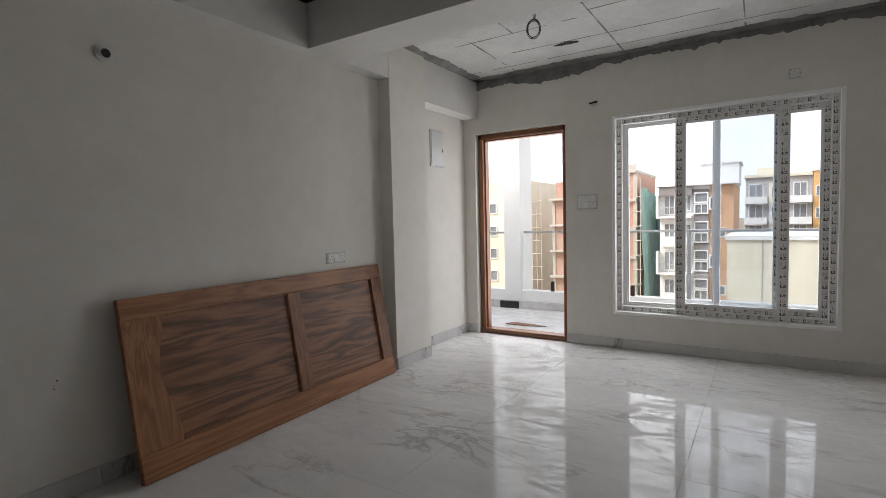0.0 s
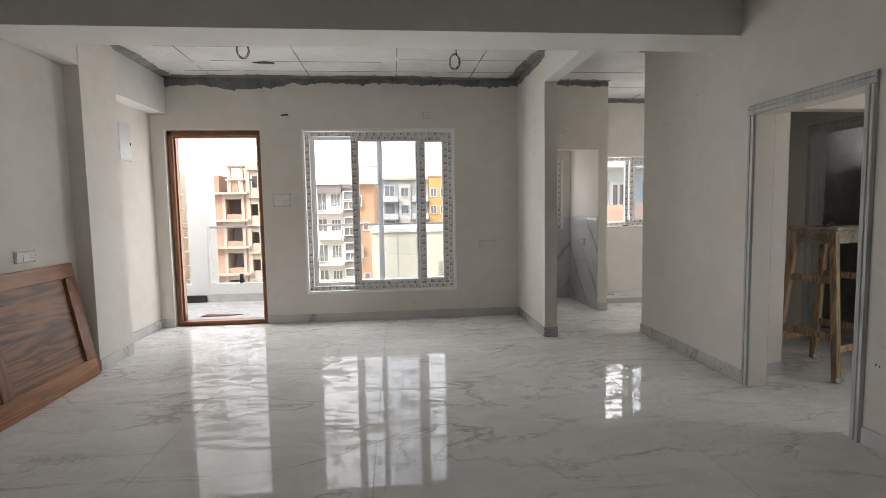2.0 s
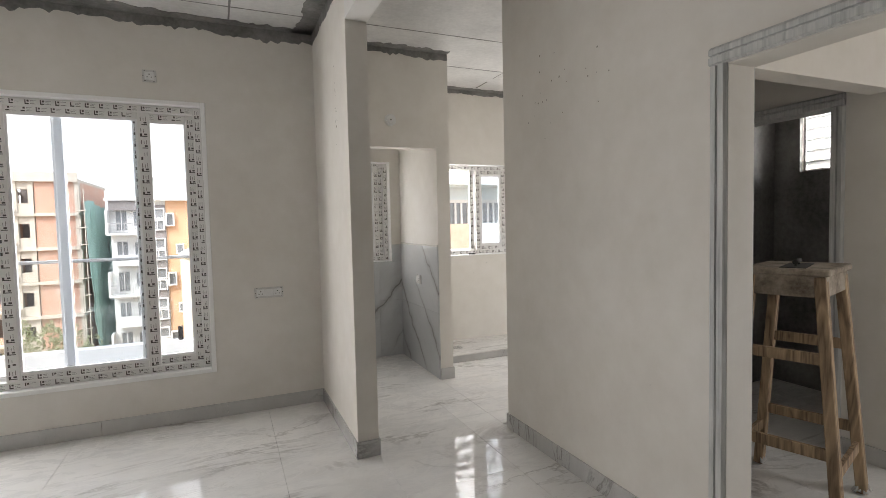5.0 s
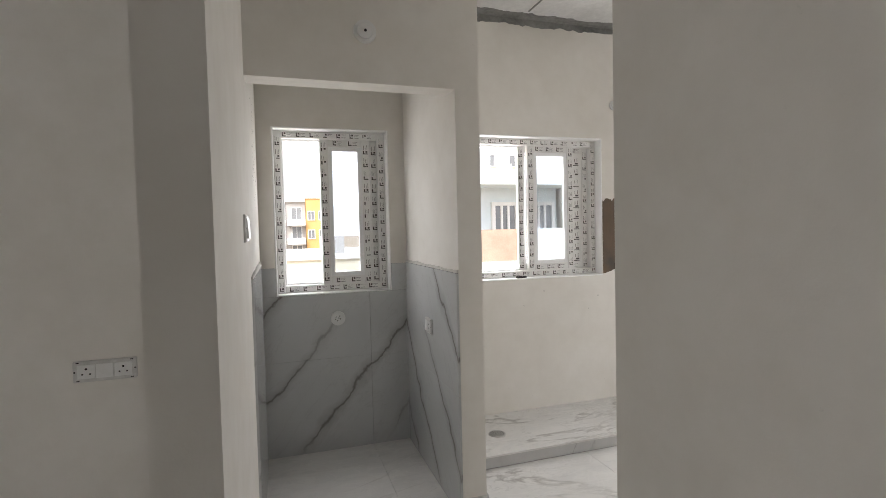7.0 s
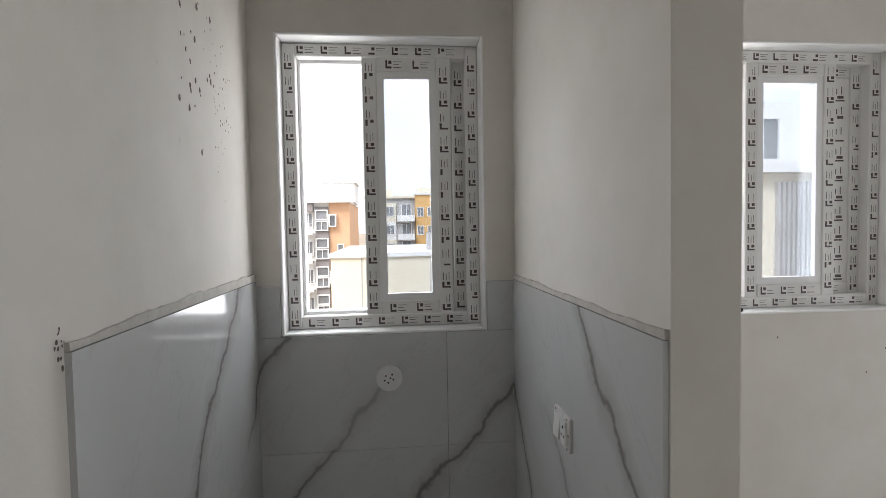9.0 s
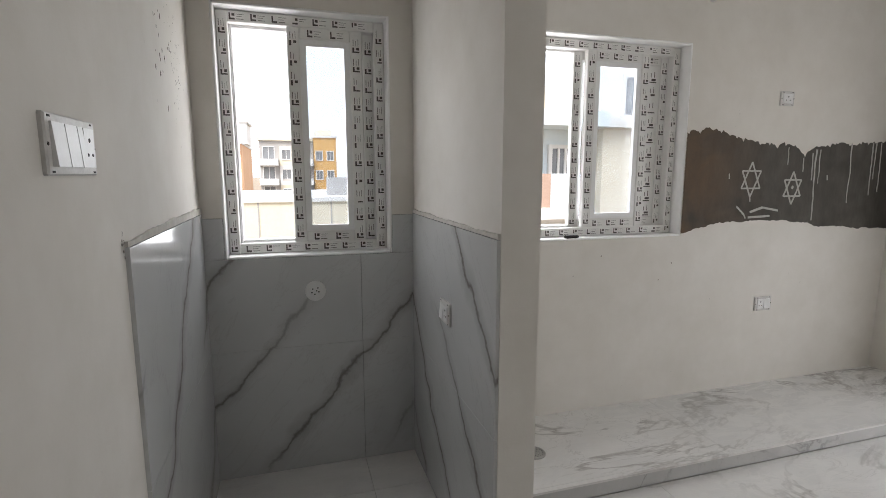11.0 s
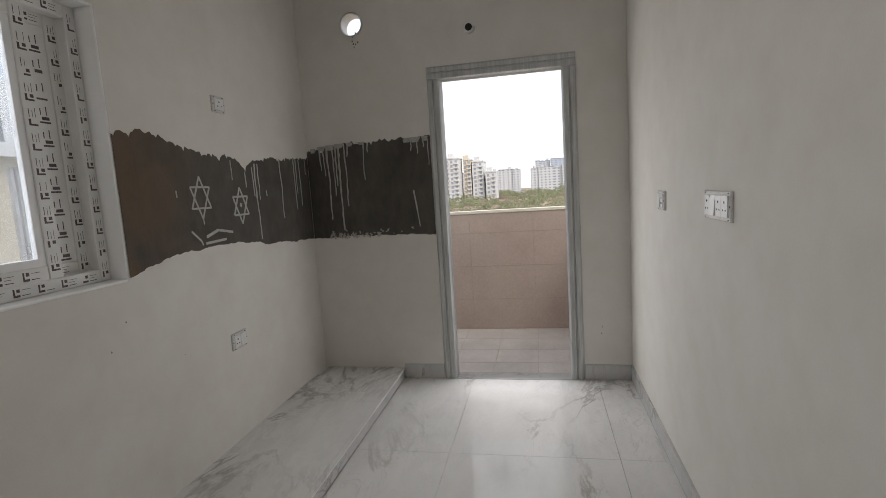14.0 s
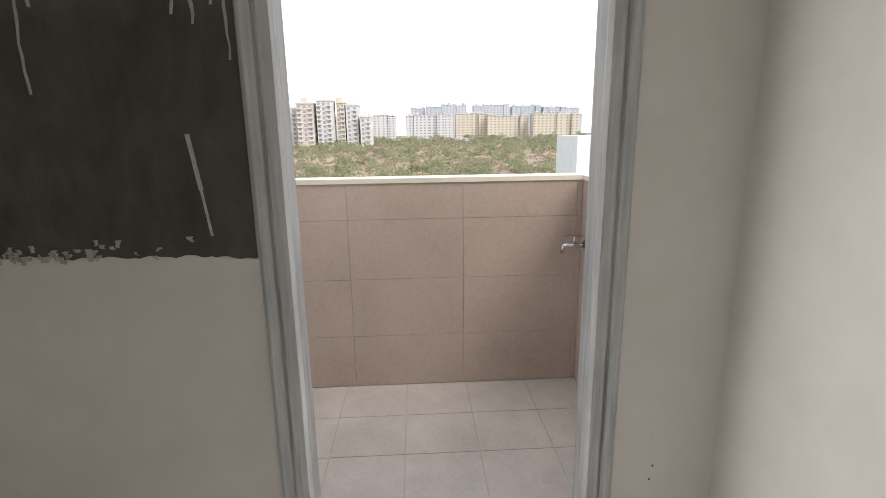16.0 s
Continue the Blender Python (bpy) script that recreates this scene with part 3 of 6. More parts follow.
d4 = thing("door_4", "varnished teak balcony door frame with a sill", "door frame", kind="structure")
TEAK_X = wood("varnished_teak_rail", (0.11, 0.04, 0.015), (0.30, 0.125, 0.05), 0.4, "x")
for xa, xb in ((-0.022, 0.043), (0.945, 1.010)):
    bm = bmesh.new()
    s = 1 if xa < 0.5 else -1
    e = xa if s > 0 else xb
    bm_prism(bm, [(e, 0.055), (e + s * 0.045, 0.055), (e + s * 0.05, 0.06), (e + s * 0.05, 0.10), (e + s * 0.065, 0.10), (e + s * 0.065, 0.175), (e, 0.175)], "z", 0.045, 2.245)
    part("jamb", bm, TEAK, d4)
bm = bmesh.new()
bm_prism(bm, [(0.055, 2.25), (0.055, 2.20), (0.06, 2.195), (0.10, 2.195), (0.10, 2.18), (0.175, 2.18), (0.175, 2.25)], "x", -0.0221, 1.0101)
part("head", bm, TEAK_X, d4)
bm = bmesh.new()
bm_box(bm, -0.03, 0.045, 0.0, 1.008, 0.18, 0.048)
bevelled(bm, 0.006)
part("sill", bm, TEAK_X, d4)

# ---- windows ----


def member(parent, name, x0, x1, z0, z1, y0, y1, filmed, rng, label=""):
    bm = bmesh.new()
    bm_box(bm, x0, y0, z0, x1, y1, z1)
    bevelled(bm, 0.003)
    ob = part(name, bm, FILM if filmed else UPVC, parent, label)
    if filmed:
        bm = bmesh.new()
        vert = (z1 - z0) > (x1 - x0)
        if vert:
            w, c = x1 - x0, (x0 + x1) / 2
            for k in ((0, 0.85),):
                flat_marks(bm, z0 + 0.01, z1 - 0.01, c + k[0] * w, w * k[1], y0 - 0.0008, True, rng)
        else:
            w, c = z1 - z0, (z0 + z1) / 2
            for k in ((0, 0.85),):
                flat_marks(bm, x0 + 0.01, x1 - 0.01, c + k[0] * w, w * k[1], y0 - 0.0008, False, rng)
        part("film_print", bm, FILM_INK, ob, "dark print on the protective film")
    return ob


def flat_marks(bm, a, b, c, width, y, vertical, rng):
    """Printed marks in a row along a member: a dark corner-shaped block, then three short text bars. a to b along it, c across it."""
    n = max(1, int((b - a) / 0.078))
    off = rng.uniform(-0.012, 0.012)
    for i in range(n):
        m = a + (i + 0.5) * (b - a) / n + off
        for da, db, ha, hb in ((-0.032, -0.010, -0.36, -0.18), (-0.032, -0.026, -0.18, 0.34), (-0.021, -0.010, 0.02, 0.30), (-0.004, 0.024, -0.30, -0.24), (-0.004, 0.018, -0.03, 0.01), (-0.004, 0.026, 0.19, 0.23)):
            if rng.random() < 0.10:
                continue
            p, q, s, t = m + da, m + db, c + ha * width, c + hb * width
            quad = [(s, p), (t, p), (t, q), (s, q)] if vertical else [(p, s), (q, s), (q, t), (p, t)]
            bm.faces.new([bm.verts.new((u, y, v)) for u, v in quad])


def sash(parent, x0, x1, z0, z1, y0, y1, stile, rail, film_l, film_r, rng, film_rail=True, glass=True, bead=0.014):
    s = thing("sash", "sliding white plastic sash with film", "")
    s.parent = parent
    member(s, "stile", x0, x0 + stile, z0, z1, y0, y1, film_l, rng)
    member(s, "stile", x1 - stile, x1, z0, z1, y0, y1, film_r, rng)
    member(s, "rail", x0 + stile, x1 - stile, z1 - rail, z1, y0 + 0.001, y1, film_rail, rng)
    member(s, "rail", x0 + stile, x1 - stile, z0, z0 + rail, y0 + 0.001, y1, film_rail, rng)
    bm = bmesh.new()
    xa, xb, za, zb, ya, yb = x0 + stile, x1 - stile, z0 + rail, z1 - rail, y0 + 0.006, y1 - 0.004
    for bx in ((xa, ya, za, xa + bead, yb, zb), (xb - bead, ya, za, xb, yb, zb), (xa + bead, ya, za, xb - bead, yb, za + bead), (xa + bead, ya, zb - bead, xb - bead, yb, zb)):
        bm_box(bm, *bx)
    part("glazing_bead", bm, UPVC, s, "white plastic bead")
    if glass:
        ym = (y0 + y1) / 2
        bm = bmesh.new()
        bm_box(bm, xa + bead * 0.6, ym - 0.003, za + bead * 0.6, xb - bead * 0.6, ym + 0.003, zb - bead * 0.6)
        g = part("pane", bm, GLASS, s, "clear glass pane")
        g.visible_shadow = False
    return s


def outer_frame(parent, o, y0, y1, w, rng):
    x0, x1, z0, z1 = o
    member(parent, "window_frame", x0, x0 + w, z0, z1, y0, y1, True, rng)
    member(parent, "window_frame", x1 - w, x1, z0, z1, y0, y1, True, rng)
    member(parent, "window_frame", x0 + w, x1 - w, z1 - w, z1, y0, y1, True, rng)
    member(parent, "window_frame", x0 + w, x1 - w, z0, z0 + w, y0, y1, True, rng)


def reveal(parent, o, y0, y1, t=0.012):
    """White-painted edge round the inside of the opening."""
    x0, x1, z0, z1 = o
    for nm, b in (("reveal", (x0, y0, z0, x0 + t, y1, z1)), ("reveal", (x1 - t, y0, z0, x1, y1, z1)), ("reveal", (x0 + t, y0, z1 - t, x1 - t, y1, z1)), ("window_sill", (x0 + t, y0 - 0.002, z0, x1 - t, y1, z0 + t))):
        box_part(nm, b, REVEAL, parent, 0.003)


REVEAL = plaster("reveal_white", (0.86, 0.86, 0.85), (0.92, 0.92, 0.91))
rw = random.Random(9)
w1 = thing("window_1", "wide three-panel sliding window with printed protective film", "window", kind="structure")
reveal(w1, WIN, -0.004, 0.2, 0.03)
WI = (WIN[0] + 0.031, WIN[1] - 0.031, WIN[2] + 0.031, WIN[3] - 0.031)
outer_frame(w1, WI, 0.05, 0.17, 0.05, rw)
zb, zt = WI[2] + 0.045, WI[3] - 0.045
sash(w1, 2.03, 2.905, zb, zt, 0.055, 0.085, 0.075, 0.05, True, True, rw)
sash(w1, 1.545, 2.395, zb, zt, 0.092, 0.122, 0.05, 0.03, False, False, rw, False, False)
bm = bmesh.new()
bm_box(bm, 2.40, 0.126, zb + 0.02, 2.80, 0.130, zt - 0.02)
part("pane", bm, GLASS, w1, "second glass pane slid behind the first").visible_shadow = False
sash(w1, 2.79, 3.185, zb, zt, 0.092, 0.122, 0.062, 0.055, True, True, rw)


def small_window(name, label, o, y, seed, s0, s1, back):
    """s0, s1: where the front sash stands; the rear one is slid behind it, so that the rest is open."""
    r = random.Random(seed)
    th = thing(name, label, "window", kind="structure")
    reveal(th, o, y - 0.002, y + 0.2, 0.01)
    i = (o[0] + 0.011, o[1] - 0.011, o[2] + 0.011, o[3] - 0.011)
    outer_frame(th, i, y + 0.07, y + 0.17, 0.045, r)
    za, zc = i[2] + 0.042, i[3] - 0.042
    sash(th, s0, s1, za, zc, y + 0.075, y + 0.105, 0.052, 0.05, True, True, r, bead=0.026)
    sash(th, s0 - back, i[1] - 0.040, za, zc, y + 0.112, y + 0.140, 0.05, 0.045, True, True, r, True, True)
    if i[1] - 0.091 > s1:
        member(th, "track", s1 - 0.02, i[1] - 0.091, za + 0.046, zc - 0.046, y + 0.113, y + 0.139, True, r)
    member(th, "track", i[0] + 0.045, i[0] + 0.058, za, zc, y + 0.112, y + 0.165, False, r)
    member(th, "track", i[0] + 0.058, s0 - back, za, za + 0.016, y + 0.112, y + 0.165, False, r)
    member(th, "track", i[0] + 0.058, s0 - back, zc - 0.016, zc, y + 0.112, y + 0.165, False, r)
    return th


small_window("window_2", "small sliding niche window with printed protective film", NW, NY, 21, 4.520, 4.838, 0.0)
small_window("window_3", "small sliding kitchen window with printed protective film", KW, KY, 22, 5.98, 6.36, 0.06)

# washroom ventilator
v4 = thing("window_4", "washroom ventilator with frosted glass louvres", "window", kind="structure")
FROST = mottled("frosted_louvre", (0.6, 0.62, 0.62), (0.7, 0.72, 0.72), 5, 0.4, 50, 0)
for b in ((7.62, -1.66, 1.72, 7.66, -1.645, 2.28), (7.62, -1.415, 1.72, 7.66, -1.40, 2.28), (7.62, -1.645, 2.265, 7.66, -1.415, 2.28), (7.62, -1.645, 1.72, 7.66, -1.415, 1.735)):
    box_part("window_frame", b, UPVC, v4)
for k in range(6):
    bm = bmesh.new()
    bm_beam(bm, (7.64, -1.645, 1.78 + 0.085 * k), (7.64, -1.415, 1.78 + 0.085 * k), 0.06, 0.004, (0.5, 0, 0.6))
    part("louvre", bm, FROST, v4)

# ---- living room things ----


def teak_panel():
    """A framed teak door leaf lying on its long edge, leaning on the wall."""
    th = thing("door_leaf", "unfinished teak door leaf leaning sideways against the wall", "door leaf", at=(0.10, -3.805, 0.0))
    L, H, T = 2.12, 0.945, 0.036
    lean = math.atan2(0.165, 0.93)
    th.rotation_euler = (0, -lean, radians(1.6))
    dark = wood("teak_panel_heartwood", (0.030, 0.011, 0.005), (0.31, 0.135, 0.06), 0.5, "y", 0.9, 0.42)
    light = wood("teak_rail", (0.16, 0.060, 0.021), (0.40, 0.175, 0.07), 0.5, "y", 1.0)
    upr = wood("teak_stile", (0.12, 0.045, 0.017), (0.31, 0.13, 0.053), 0.5, "z", 1.2)
    sap = wood("teak_sapwood", (0.19, 0.075, 0.027), (0.42, 0.19, 0.08), 0.5, "z", 1.1)
    box_part("rail", (0, 0, 0, T, L, 0.145), light, th, 0.004)
    box_part("rail", (0, 0, H - 0.115, T, L, H), light, th, 0.004)
    n = 14
    edge = [(0.205 + 0.030 * math.sin(i / n * 6.6 + 1.0) - 0.022 * (i / n), 0.1455 + (H - 0.1155 - 0.1455) * i / n) for i in range(n + 1)]
    bm = bmesh.new()
    bm_prism(bm, [(0.0, 0.1455), *edge, (0.0, H - 0.1155)], "x", 0.0, T - 0.001)
    part("stile", bm, sap, th, "teak stile with a wavy sapwood edge")
    box_part("stile", (0, 1.085, 0.1455, T - 0.002, 1.195, H - 0.1155), upr, th, 0.004)
    box_part("stile", (0, L - 0.135, 0.1455, T, L, H - 0.1155), upr, th, 0.004)
    for a, b in ((0.10, 1.10), (1.18, L - 0.12)):
        bm = bmesh.new()
        bm_box(bm, 0.006, a, 0.12, 0.016, b, H - 0.10)
        part("panel", bm, dark, th, "dark figured teak panel")
    for a, b in ((0.245, 1.085), (1.195, L - 0.135)):
        bm = bmesh.new()
        for z in (0.1455, H - 0.1155 - 0.008):
            bm_box(bm, 0.016, a, z, 0.024, b, z + 0.008)
        for y in ((b - 0.008,) if a < 0.5 else (a, b - 0.008)):
            bm_box(bm, 0.016, y, 0.1535, 0.024, y + 0.008, H - 0.1235)
        part("moulding", bm, upr, th)
    return th


teak_panel()

PLATE = mottled("dusty_white_plastic", (0.52, 0.51, 0.49), (0.68, 0.67, 0.65), 30, 0.5, 200, 0.05)
SWITCH = mottled("white_switch_plastic", (0.70, 0.70, 0.68), (0.78, 0.78, 0.77), 30, 0.35, 200, 0.0)
HOLE = mottled("dark_hole", (0.012, 0.012, 0.012), (0.03, 0.028, 0.026), 20, 0.8, 80, 0.0)


def switch_plate(name, label, at, face, w, h, modules, group=""):
    """An unfinished modular plate. face: the way it looks, '-y', '+y', '-x' or '+x'. modules: rows of 's' switch or 'o' socket."""
    th = thing(name, label, "switch plate", group, at=at)
    th.rotation_euler = (0, 0, radians({"-y": 0, "+x": 90, "+y": 180, "-x": 270}[face]))
    # local: x along the wall, -y out of it, z up
    bm = bmesh.new()
    bm_box(bm, -w / 2, -0.009, -h / 2, w / 2, 0.003, h / 2)
    bevelled(bm, 0.003)
    part("mounting_plate", bm, PLATE, th)
    for sx in (-1, 1):
        for sz in (-1, 1):
            x, z = sx * (w / 2 - 0.016), sz * (h / 2 - 0.006)
            box_part("slot", (x - 0.005, -0.0096, z - 0.0016, x + 0.005, -0.008, z + 0.0016), HOLE, th)
        bm = bmesh.new()
        bm_cyl(bm, (sx * (w / 2 - 0.006), -0.0097, 0), (sx * (w / 2 - 0.006), -0.008, 0), 0.0032, sides=10)
        part("screw_hole", bm, HOLE, th)
    rows = len(modules)
    rh = (h - 0.022) / rows
    for r, row in enumerate(modules):
        units = [2 if c in "oS" else 1 for c in row]
        uw = (w - 0.028) / sum(units)
        x = -w / 2 + 0.014
        zc = h / 2 - 0.011 - rh * (r + 0.5)
        for c, u in zip(row, units):
            xa, xb = x + 0.0015, x + u * uw - 0.0015
            x += u * uw
            hh = rh / 2 - 0.003
            bm = bmesh.new()
            if c in "sS":
                bm_prism(bm, [(-0.009, zc - hh), (-0.0175, zc - hh), (-0.0125, zc + hh), (-0.009, zc + hh)], "x", xa, xb)
                part("rocker", bm, SWITCH, th)
            else:
                bm_box(bm, xa, -0.013, zc - hh, xb, -0.008, zc + hh)
                so = part("socket", bm, SWITCH, th)
                m = (xa + xb) / 2
                bm = bmesh.new()
                for dx, dz, rr in ((0, 0.4, 0.0042), (-0.22, -0.35, 0.0032), (0.22, -0.35, 0.0032)):
                    px, pz = m + dx * (xb - xa), zc + dz * hh
                    bm_cyl(bm, (px, -0.0136, pz), (px, -0.012, pz), rr, sides=10)
                part("pin_hole", bm, HOLE, so)
    return th


switch_plate("switch_plate", "two-row white switch plate beside the balcony door", (1.231, 0.0, 1.45), "-y", 0.205, 0.15, ["sSsS", "sSo"])
switch_plate("socket_plate", "white three-gang socket plate low on the wall", (3.637, 0.0, 0.888), "-y", 0.205, 0.078, ["oSo"])
switch_plate("socket_plate", "single white socket high above the window", (2.924, 0.0, 2.417), "-y", 0.085, 0.08, ["o"])
switch_plate("socket_plate", "white three-gang socket plate above the leaning panel", (-0.10, -2.186, 1.028), "+x", 0.205, 0.085, ["oSo"])
switch_plate("switch_plate", "white switch plate with rockers beside the niche", (SX1, -0.17, 1.395), "+x", 0.205, 0.098, ["SSso"])
switch_plate("socket_plate", "two-gang white socket on grey niche tile", (NX - 0.010, 0.53, 0.845), "-x", 0.115, 0.085, ["So"])
switch_plate("socket_plate", "single white socket high on the kitchen wall", (7.228, KY, 1.769), "-y", 0.10, 0.08, ["o"])
switch_plate("socket_plate", "two-gang white socket low on the kitchen wall", (7.19, KY, 0.58), "-y", 0.125, 0.085, ["oS"])
switch_plate("switch_plate", "wide white kitchen socket plate with one rocker", (6.59, KS, 1.183), "+y", 0.235, 0.09, ["oSoo"])
switch_plate("switch_plate", "small white kitchen plate with switch and socket", (7.315, KS, 1.174), "+y", 0.125, 0.085, ["So"])
switch_plate("switch_plate", "tall white switch plate in the side room", (6.86, AL[2], 1.21), "-y", 0.09, 0.15, ["s", "s", "s"])


def conduit_end(name, label, at, axis, r=0.045, cable=False, hole=0.5):
    """A round white junction box cover with a dark hole; axis: the way out of the wall."""
    th = thing(name, label, "junction box", at=at)
    a = Vector(axis)
    bm = bmesh.new()
    bm_cyl(bm, -a * 0.004, a * 0.012, r, r * 0.96, 24)
    bm_cyl(bm, a * 0.012, a * 0.020, r * 0.7, r * 0.62, 24)
    part("cover", bm, SWITCH, th)
    bm = bmesh.new()
    bm_cyl(bm, a * 0.0195, a * 0.0212, r * hole, sides=20)
    part("hole", bm, HOLE, th)
    if cable:
        bm = bmesh.new()
        u = a.cross(Vector((0, 0, 1))).normalized()
        bm_cyl(bm, a * 0.018, a * 0.03 - u * 0.075 + Vector((0, 0, 0.006)), 0.008, 0.010, 10)
        part("cable", bm, HOLE, th, "short black cable end")
    return th


conduit_end("junction_box", "white lamp holder base with black cable end", (1.27, 0.0, 2.413), (0, -1, 0), 0.03, True, 0.3)
conduit_end("junction_box", "round white wall box with dark conduit mouth", (-0.10, -3.765, 2.183), (1, 0, 0), 0.045)
conduit_end("junction_box", "round white wall box beside the doorway", (EX, -3.86, 2.174), (-1, 0, 0), 0.045)
conduit_end("junction_box", "round white box on the niche lintel", (4.643, NF, 2.237), (0, -1, 0), 0.05, False, 0.12)
conduit_end("junction_box", "round white wall box over the kitchen door", (KX, -0.089, 2.27), (-1, 0, 0), 0.036, False, 0.62)
conduit_end("junction_box", "round white box high on the kitchen wall", (6.66, KY, 2.27), (0, -1, 0), 0.035, False, 0.12)

th = thing("round_plate", "round white perforated plate on niche tile", "wall plate", at=(4.596, NY - 0.010, 0.834))
bm = bmesh.new()
bm_cyl(bm, (0, 0.002, 0), (0, -0.006, 0), 0.046, 0.044, 32)
part("disc", bm, SWITCH, th)
bm = bmesh.new()
for dx, dz in ((-0.012, 0.01), (0.010, 0.014), (0.014, -0.004), (-0.004, -0.014), (-0.016, -0.006), (0.004, 0.002)):
    bm_cyl(bm, (dx, -0.0068, dz), (dx, -0.005, dz), 0.0034, sides=8)
part("hole", bm, HOLE, th)

# exhaust pipe sleeve
th = thing("exhaust_sleeve", "white plastic exhaust pipe sleeve through the wall", "pipe", at=(KX, FAN[0], FAN[1]))
bm = bmesh.new()
for r0, r1 in ((FAN[2], FAN[2]), (FAN[2] - 0.006, FAN[2] - 0.006)):
    bm_cyl(bm, (-0.012, 0, 0), (KT - 0.001, 0, 0), r0 - 0.0005, r1 - 0.0005, 32, caps=False)
part("sleeve", bm, SWITCH, th)

# distribution box in the recess
th = thing("distribution_box", "pale grey metal distribution box door with latch", "electrical box", at=(-0.18, -0.58, 2.05))
METAL_PAINT = mottled("pale_grey_enamel", (0.55, 0.56, 0.56), (0.64, 0.65, 0.65), 10, 0.4, 120, 0.03)
box_part("body", (-0.01, -0.125, -0.19, 0.010, 0.125, 0.19), METAL_PAINT, th, 0.003)
box_part("cover", (0.010, -0.112, -0.177, 0.017, 0.112, 0.177), METAL_PAINT, th, 0.002)
box_part("latch", (0.017, 0.085, -0.03, 0.022, 0.098, 0.0), HOLE, th, 0.001, "small dark latch")


def bm_ring(bm, c, rad, tube, tilt, turn, rng, loops=1, sag=0.0):
    """Loose loops of wire."""
    pts, n = [], 26 * loops
    m = Euler((tilt, 0, turn)).to_matrix()
    for i in range(n + 1):
        a = 2 * math.pi * i / 26
        r = rad * (1 + 0.12 * math.sin(a * 0.37 + turn))
        pts.append(Vector(c) + m @ Vector((r * 0.75 * math.cos(a), 0.012 * math.sin(a * 0.5), r * math.sin(a) - sag)))
    for p, q in zip(pts, pts[1:]):
        bm_cyl(bm, p, q, tube, sides=5, caps=False)


CABLE = mottled("black_cable", (0.012, 0.012, 0.012), (0.03, 0.03, 0.03), 30, 0.5, 100, 0)


def ceiling_coil(x, y, rad, drop, seed):
    r = random.Random(seed)
    th = thing("wire_coil", "black wire coil hanging from a ragged ceiling hole", "wire", "ceiling wire coils", at=(x, y, CEIL))
    bm = bmesh.new()
    n = 18
    ring = [(math.cos(2 * math.pi * i / n) * 0.06 * r.uniform(0.6, 1.3), math.sin(2 * math.pi * i / n) * 0.045 * r.uniform(0.6, 1.3)) for i in range(n)]
    bm_prism(bm, ring, "z", -0.006, 0.002)
    part("ragged_hole", bm, HOLE, th)
    bm = bmesh.new()
    for k in range(4):
        bm_ring(bm, (0, 0, -drop), rad * r.uniform(0.85, 1.1), 0.0028, r.uniform(-0.2, 0.2), r.uniform(-0.7, 0.7), r)
    for k in range(3):
        bm_cyl(bm, (r.uniform(-0.02, 0.02), 0, 0), (r.uniform(-0.02, 0.02), 0, -drop + rad * 0.9), 0.0024, sides=6)
    part("coil", bm, CABLE, th)


ceiling_coil(1.27, -1.44, 0.062, 0.125, 1)
ceiling_coil(3.10, -1.45, 0.06, 0.21, 2)
th = thing("ceiling_hole", "ragged dark hole broken into the slab", "hole", at=(1.24, -0.62, CEIL))
bm = bmesh.new()
r = random.Random(5)
bm_prism(bm, [(math.cos(2 * math.pi * i / 20) * 0.10 * r.uniform(0.6, 1.3), math.sin(2 * math.pi * i / 20) * 0.035 * r.uniform(0.5, 1.4)) for i in range(20)], "z", -0.005, 0.002)
part("ragged_edge", bm, HOLE, th)

# ---- stool in the side room ----
STOOL = wood("stained_rough_wood", (0.085, 0.052, 0.032), (0.46, 0.335, 0.21), 0.8, "z", 1.6)
STOOL_TOP = mottled("paint_splashed_wood", (0.10, 0.075, 0.055), (0.42, 0.36, 0.29), 9, 0.85, 60, 0.4)


